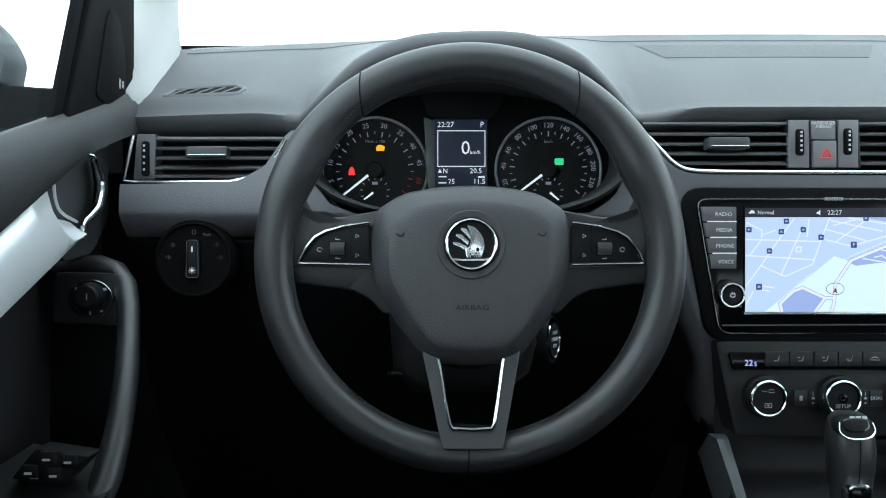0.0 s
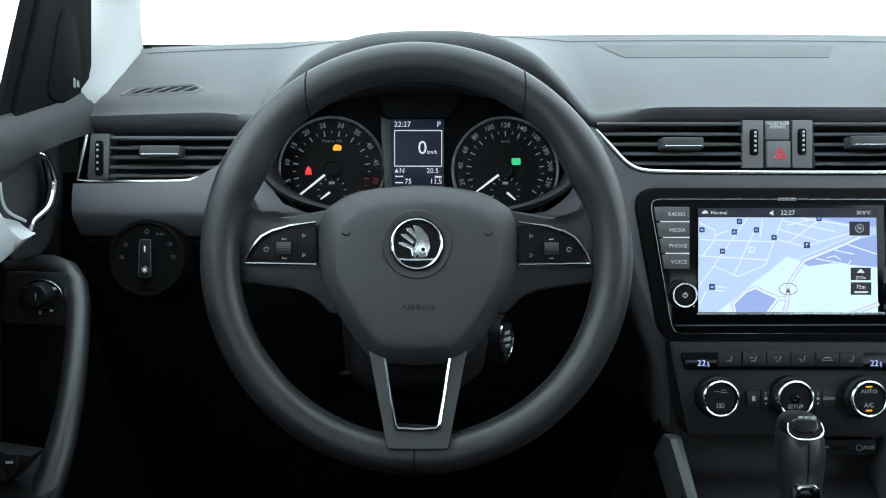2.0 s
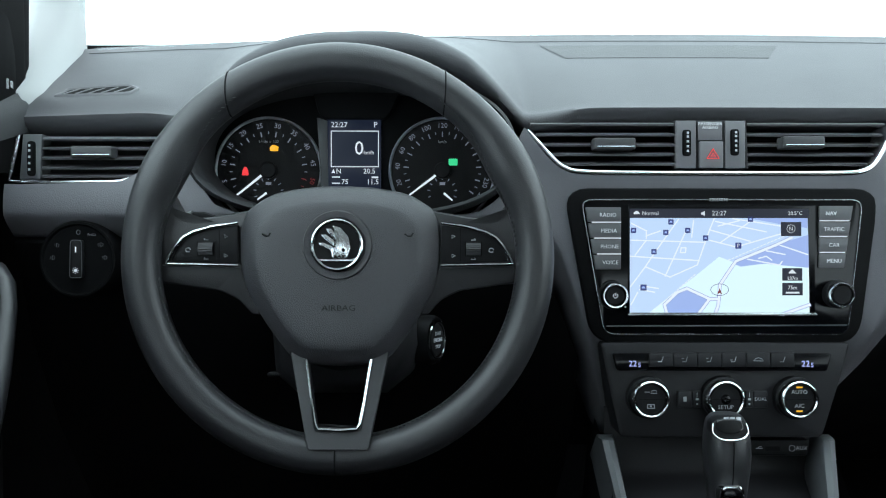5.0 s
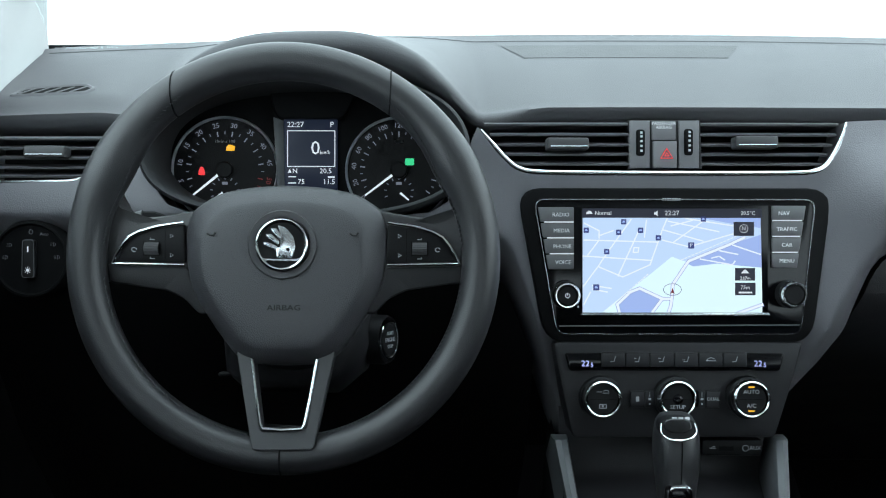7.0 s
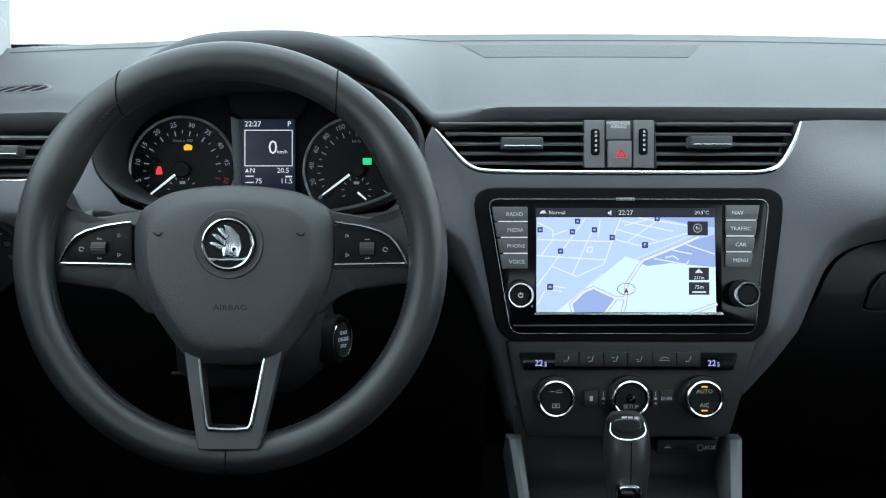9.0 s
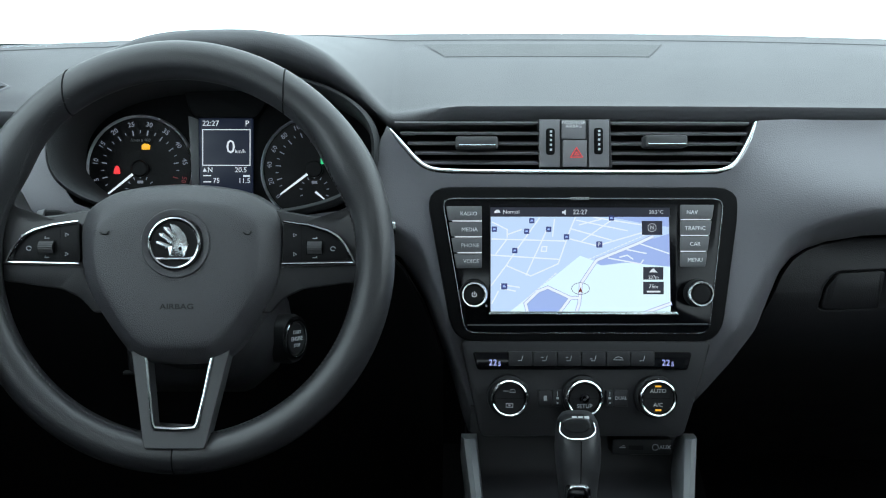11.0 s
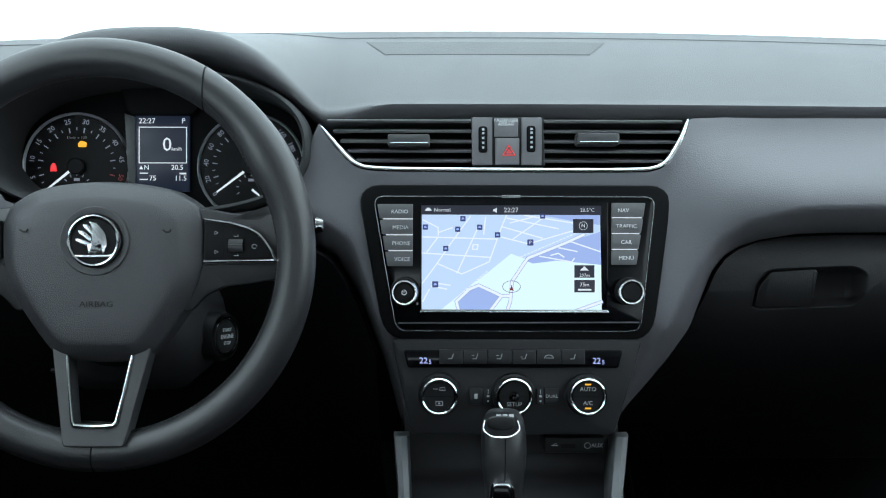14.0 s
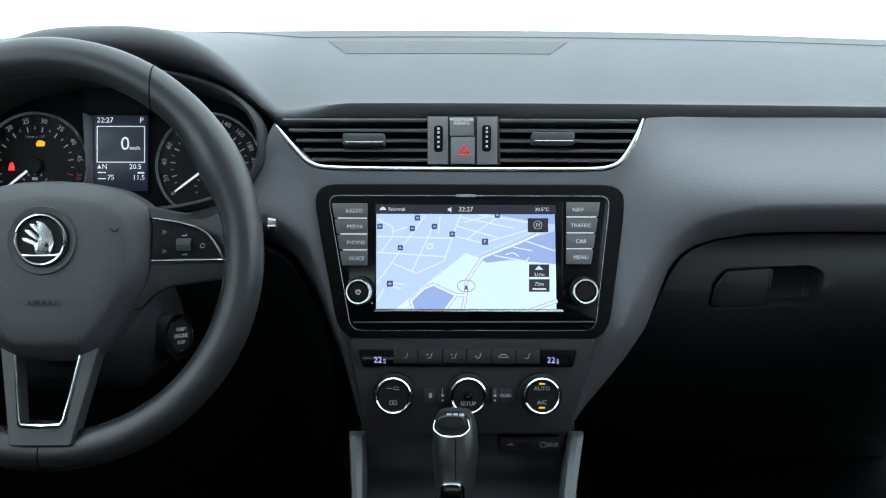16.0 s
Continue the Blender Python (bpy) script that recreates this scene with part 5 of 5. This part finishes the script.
for j, cx in enumerate((0.3134, 0.3856, 0.4565)):
    dl = part("dial", lathe(cx, DZ, ((0.0, 0.9585), (0.0142, 0.9585), (0.0146, 0.96), (0.0205, 0.966), (0.0212, 0.976))), HARD, clim, "round climate dial")
    part("dial_ring", lathe(cx, DZ, ((0.0149, 0.9588), (0.0154, 0.9564), (0.0165, 0.9556), (0.0177, 0.9566), (0.0183, 0.96), (0.0188, 0.967)), 48, hollow=True), CHROME, dl, "chrome ring")
    part("split", bars([(cx - 0.0138, cx + 0.0138, DZ - 0.0003, DZ + 0.0003)], 0.9582), DEEP, dl)
    if j == 2:
        for z0, z1 in ((DZ + 0.0109, DZ + 0.0125), (DZ - 0.012, DZ - 0.0104)):
            part("lamp", bars([(cx - 0.003, cx + 0.003, z0, z1)], 0.9582), AMBER_LIT, dl, "amber lit bar")
        part("legend", words("A/C", cx, 0.9583, DZ - 0.0063, 0.0056, bm=words("AUTO", cx, 0.9583, DZ + 0.0071, 0.0056)), DIM, dl)
    elif j == 1:
        part("centre", lathe(cx, DZ, ((0.0, 0.9575), (0.002, 0.9565), (0.0042, 0.9572), (0.005, 0.9588))), GLOSS, dl)
        part("legend", words("SETUP", cx, 0.9583, DZ - 0.0076, 0.0054), DIM, dl)
    else:
        bm = bars([(cx - 0.0035, cx + 0.0035, DZ - 0.0088, DZ - 0.0082), (cx - 0.0035, cx + 0.0035, DZ - 0.0052, DZ - 0.0046), (cx - 0.0035, cx - 0.0029, DZ - 0.0082, DZ - 0.0052), (cx + 0.0029, cx + 0.0035, DZ - 0.0082, DZ - 0.0052), (cx - 0.001, cx + 0.001, DZ - 0.0075, DZ - 0.0058), (cx - 0.006, cx - 0.001, DZ + 0.0068, DZ + 0.0074)], 0.9583)
        tube([(cx, 0.9583, DZ + 0.006), (cx + 0.001, 0.9583, DZ + 0.0085), (cx + 0.005, 0.9583, DZ + 0.0085), (cx + 0.006, 0.9583, DZ + 0.006)], 0.00035, 4, closed=True, bm=bm)
        part("symbol", bm, DIM, dl)
for x0, x1, text in ((0.3423, 0.356, ""), (0.3566, 0.3654, ""), (0.4084, 0.4155, ""), (0.4161, 0.4298, "DUAL")):
    k = part("small_key", block(x0, x1, 0.9705, 0.98, -0.1539, -0.1379, 0.0008), PANEL, clim)
    cx, cz = (x0 + x1) / 2, -0.1456
    if text:
        part("legend", words(text, cx, 0.9702, cz, 0.0046), DIM, k)
    else:
        part("symbol", bars([(cx - 0.0015, cx + 0.0015, cz - 0.0024, cz + 0.0024)] if x1 - x0 > 0.011 else [(cx - 0.0013, cx + 0.0013, cz - 0.001, cz + 0.001), (cx - 0.0002, cx + 0.0002, cz + 0.002, cz + 0.0065), (cx - 0.0008, cx + 0.0008, cz - 0.0055, cz - 0.004)], 0.9702), DIM if x1 - x0 > 0.011 else PRINT, k)

# ---- centre console ----
cons = thing("centre_console", (MID, 0.95, -0.3), "black centre console with grey side rails and an open tray", "console")
for s, x0, x1, x2, w0, w1 in ((-1, 0.2681, 0.2739, 0.282, 0.0155, 0.0135), (1, 0.4862, 0.4736, 0.47, 0.0155, 0.0145)):
    rows = []
    for (y, z, x, w) in ((0.99, -0.1857, x0, w0), (0.98, -0.1872, x0, w0), (0.935, -0.2327, x1, w1), (0.87, -0.30, x2, w1), (0.80, -0.40, x2, w1)):
        rows.append([(x, y + 0.012, z), (x + 0.002, y + 0.002, z), (x + w * 0.5, y - 0.001, z), (x + w - 0.002, y + 0.002, z), (x + w, y + 0.012, z), (x + w, y + 0.06, z - 0.03), (x, y + 0.06, z - 0.03)])
    part("side_rail", rings(rows), SATIN, cons, "satin grey side rail")
part("tray", rings([[(x, y, z) for x in span(0.278, 0.496, 8)] for y, z in ((1.02, -0.16), (1.018, -0.222), (1.01, -0.232), (0.985, -0.241), (0.88, -0.281), (0.8, -0.40))], close=False), PANEL, cons, "black tray floor", smooth=60)
for x in (0.274, 0.498):
    part("tunnel_side", rings([[(x, 1.08, -0.17), (x, 0.98, -0.2), (x, 0.9, -0.27), (x, 0.8, -0.39)], [(x, 1.25, -0.47), (x, 1.0, -0.57), (x, 0.8, -0.65), (x, 0.6, -0.73)]], close=False), DEEP, cons)
sock = part("socket_panel", plate(rounded([(0.418, -0.1895), (0.4794, -0.1895), (0.4772, -0.2052), (0.418, -0.2052)], 0.003), 0.992, 1.02, 0.0015), HARD, cons, "panel with sockets")
part("card_slot", bars([(0.4344, 0.449, -0.2002, -0.1957)], 0.9915), DEEP, sock)
bm = words("AUX", 0.4707, 0.9916, -0.1977, 0.0056)
tube([(0.4251, 0.9916, -0.1977), (0.4318, 0.9916, -0.1977)], 0.0004, 4, bm=bm)
tube([(0.4268, 0.9916, -0.1977), (0.4285, 0.9916, -0.196), (0.4307, 0.9916, -0.196)], 0.0003, 4, bm=bm)
tube([(0.4611 + 0.003 * math.cos(k), 0.9916, -0.1977 + 0.003 * math.sin(k)) for k in span(0, 6.28, 13)[:-1]], 0.0003, 4, closed=True, bm=bm)
part("symbols", bm, DIM, sock)

# ---- gear lever ----
LX = 0.3722
lever = thing("gear_lever", (LX, 0.9, -0.3), "black leather gear selector with a chrome top", "gear lever")


def oval(cx, cy, z, a, b, n=28, e=0.75, tilt=0.0):
    out = []
    for i in range(n):
        t = 2 * math.pi * i / n
        x, y = a * math.copysign(abs(math.cos(t)) ** e, math.cos(t)), b * math.copysign(abs(math.sin(t)) ** e, math.sin(t))
        out.append((cx + x, cy + y, z + tilt * y))
    return out


rows = [oval(LX, 0.91, z, a * 0.94, b, tilt=0.25) for z, a, b in ((-0.152, 0.012, 0.010), (-0.1535, 0.0165, 0.015), (-0.1586, 0.0195, 0.019), (-0.1704, 0.0215, 0.022), (-0.1832, 0.0222, 0.0225), (-0.1985, 0.0212, 0.021), (-0.2138, 0.0192, 0.018), (-0.2343, 0.0172, 0.016), (-0.285, 0.016, 0.015))]
grip = part("grip", rings(rows), GRIP, lever, "black leather grip", smooth=80)
part("grip_seam", tube([(LX, 0.8868, -0.1716), (LX, 0.886, -0.1807), (LX, 0.8878, -0.1958), (LX, 0.8905, -0.212)], 0.0006, 5), RUBBER, grip)
cap_o = rounded([(0.3538, -0.1541), (0.3613, -0.1506), (0.3769, -0.1506), (0.3845, -0.1541), (0.386, -0.1627), (0.3814, -0.1677), (0.3744, -0.1697), (0.3633, -0.1697), (0.3568, -0.1677), (0.3523, -0.1627)], 0.003)


capz = -0.1697
part("cap", leaned(plate(cap_o, 0.882, 0.9, 0.0025), capz, 0.5), HARD, lever, "black cap")
run = [(0.3538, -0.1548), (0.3528, -0.1618), (0.3568, -0.1664), (0.3629, -0.1684), (0.3739, -0.1684), (0.3804, -0.1664), (0.3845, -0.1618), (0.3834, -0.1548)]
part("cap_trim", leaned(tube(flowing([(x, 0.8812, z) for x, z in run], 4), 0.0007, 8), capz, 0.5), CHROME, lever, "chrome edge")
part("cap_inlay", leaned(plate(rounded([(0.3573, -0.1528), (0.3629, -0.1513), (0.3744, -0.1513), (0.3799, -0.1528), (0.3809, -0.1593), (0.3744, -0.1628), (0.3629, -0.1628), (0.3558, -0.1593)], 0.002), 0.8805, 0.884, 0.0008), capz, 0.5), INLAY, lever, "gloss black inlay")
part("top_marks", bars([(LX - 0.0078 + 0.0056 * i, LX - 0.0078 + 0.0056 * i + 0.0044, -0.1531, -0.1498) for i in range(3)], 0.8915), LEGEND, lever)
part("lower_clasp", leaned(plate(rounded([(0.3619, -0.2081), (0.3759, -0.2081), (0.3804, -0.2131), (0.3809, -0.2291), (0.3579, -0.2291), (0.3584, -0.2131)], 0.003), 0.881, 0.9, 0.002), -0.2191, -0.1), CHROME, lever, "chrome clasp at the foot")
part("clasp_inlay", plate(rounded([(0.363, -0.2106), (0.3744, -0.2106), (0.3774, -0.2146), (0.3774, -0.2285), (0.3605, -0.2285), (0.3605, -0.2146)], 0.002), 0.8775, 0.89, 0.001), GLOSS, lever)
part("gate", block(LX - 0.05, LX + 0.05, 0.86, 0.95, -0.33, -0.27, 0.01), HARD, lever, "black selector base")

# ---- glove box ----
glove = thing("glove_box", (0.8, 1.0, -0.08), "closed black glove box with a recessed pull latch", "glove box")
lid = [(x, min(curve(x, SEAM) - 0.0028, 0.0126)) for x in span(0.512, 1.09, 140)]
lid = lid + [(1.09, -0.36), (0.512, -0.36)]
hole = rounded([(0.6276, -0.0616), (0.6299, -0.0363), (0.6428, -0.0217), (0.73, -0.0183), (0.7423, -0.025), (0.7423, -0.0475), (0.7333, -0.0593), (0.6372, -0.0633)], 0.006, 4)


# The lower part is swept far back so shade deepens down the lid.
BOW = [(-0.36, 0.68), (-0.2, 0.27), (-0.14, 0.122), (-0.1, 0.052), (-0.07, 0.018), (-0.045, 0.003), (-0.025, 0.0), (-0.008, 0.0015), (0.004, 0.0055), (0.013, 0.012)]


def lid_lean(bm):
    """Bows the glove box: its upper edge rolls back and the lower part falls away."""
    for v in bm.verts:
        v.co.y += curve(v.co.z, BOW)
    return bm


bm = holed(lid, [hole], 0.996, 1.006)
for z, _ in BOW[1:-1]:
    bmesh.ops.bisect_plane(bm, geom=bm.verts[:] + bm.edges[:] + bm.faces[:], plane_co=(0, 0, z), plane_no=(0, 0, 1))
bm = lid_lean(bm)
part("lid", bm, LID, glove, "grained lid, its black deepened for shade")
rows = [[(x, y, z) for x, z in inset(hole, d)] for d, y in ((-0.0012, 0.9975), (-0.0005, 0.9952), (0.001, 0.9958), (0.004, 1.008), (0.008, 1.016))]
part("pocket", lid_lean(rings(rows, caps=(False, True))), LID, glove, "hollow pull recess", smooth=60)
part("latch", lid_lean(plate(rounded([(0.6316, -0.0588), (0.6333, -0.0391), (0.6445, -0.0245), (0.6884, -0.0217), (0.6917, -0.0239), (0.6895, -0.0605), (0.6372, -0.061)], 0.0025), 0.9945, 1.01, 0.0015)), LID, glove, "black latch plate")

# ---- light switch ----
ls = thing("light_switch", (-0.2456, 0.985, -0.0095), "round black headlight switch on the dashboard", "switch")
SX, SZ = -0.2456, -0.0101
part("surround", lathe(SX, SZ, ((0.0335, 0.981), (0.035, 0.978), (0.037, 0.9785), (0.0395, 0.986), (0.0405, 1.01)), 48), MATT, ls)
face = part("face", lathe(SX, SZ, ((0.0, 0.9815), (0.0325, 0.9815), (0.0338, 0.9835), (0.0338, 0.99)), 48), DEEP, ls)
kn = part("knob", plate(rounded([(SX - 0.0062, SZ - 0.018), (SX + 0.0062, SZ - 0.018), (SX + 0.0056, SZ + 0.019), (SX - 0.0056, SZ + 0.019)], 0.003), 0.9735, 0.982, 0.002), HARD, ls, "upright turning grip")
part("pointer", bars([(SX - 0.0006, SX + 0.0006, SZ + 0.007, SZ + 0.0125)], 0.9732), WHITE_LIT, kn)
bm = lathe(SX, -0.0208, ((0.0, 0.9731), (0.0016, 0.9731), (0.0016, 0.9735)), 12)
for k in range(8):
    a = math.pi * k / 4
    rings([[(SX + r * math.cos(a + w), 0.9731, -0.0208 + r * math.sin(a + w)) for r, w in ((0.0023, -0.1), (0.0033, -0.07), (0.0033, 0.07), (0.0023, 0.1))], [(SX + r * math.cos(a + w), 0.9735, -0.0208 + r * math.sin(a + w)) for r, w in ((0.0023, -0.1), (0.0033, -0.07), (0.0033, 0.07), (0.0023, 0.1))]], bm=bm)
part("lamp_sign", bm, WHITE_LIT, kn)
part("knob_edge", tube([(x, 0.9742, z) for x, z in rounded([(SX - 0.006, SZ - 0.0178), (SX + 0.006, SZ - 0.0178), (SX + 0.0054, SZ + 0.0188), (SX - 0.0054, SZ + 0.0188)], 0.003)], 0.0004, 6, closed=True), SATIN, kn, "thin grey edge")
bm = tube([(SX + 0.0018 * math.cos(k), 0.981, 0.0167 + 0.0022 * math.sin(k)) for k in span(0, 6.28, 13)[:-1]], 0.0003, 4, closed=True)
for cx, cz in ((-0.2666, 0.0039), (-0.2705, -0.0083), (-0.2193, -0.0083), (-0.2232, 0.0045)):
    tube([(cx - 0.0003, 0.981, cz + 0.002), (cx + 0.0018, 0.981, cz + 0.001), (cx + 0.0018, 0.981, cz - 0.001), (cx - 0.0003, 0.981, cz - 0.002)], 0.00028, 4, closed=True, bm=bm)
    bars([(cx - 0.0032, cx - 0.0014, cz + k - 0.0002, cz + k + 0.0002) for k in (-0.0012, 0, 0.0012)], 0.981, bm=bm)
words("Auto", -0.2326, 0.981, 0.0145, 0.0042, bm=bm, thick=0.0001)
part("symbols", bm, FAINT, face)
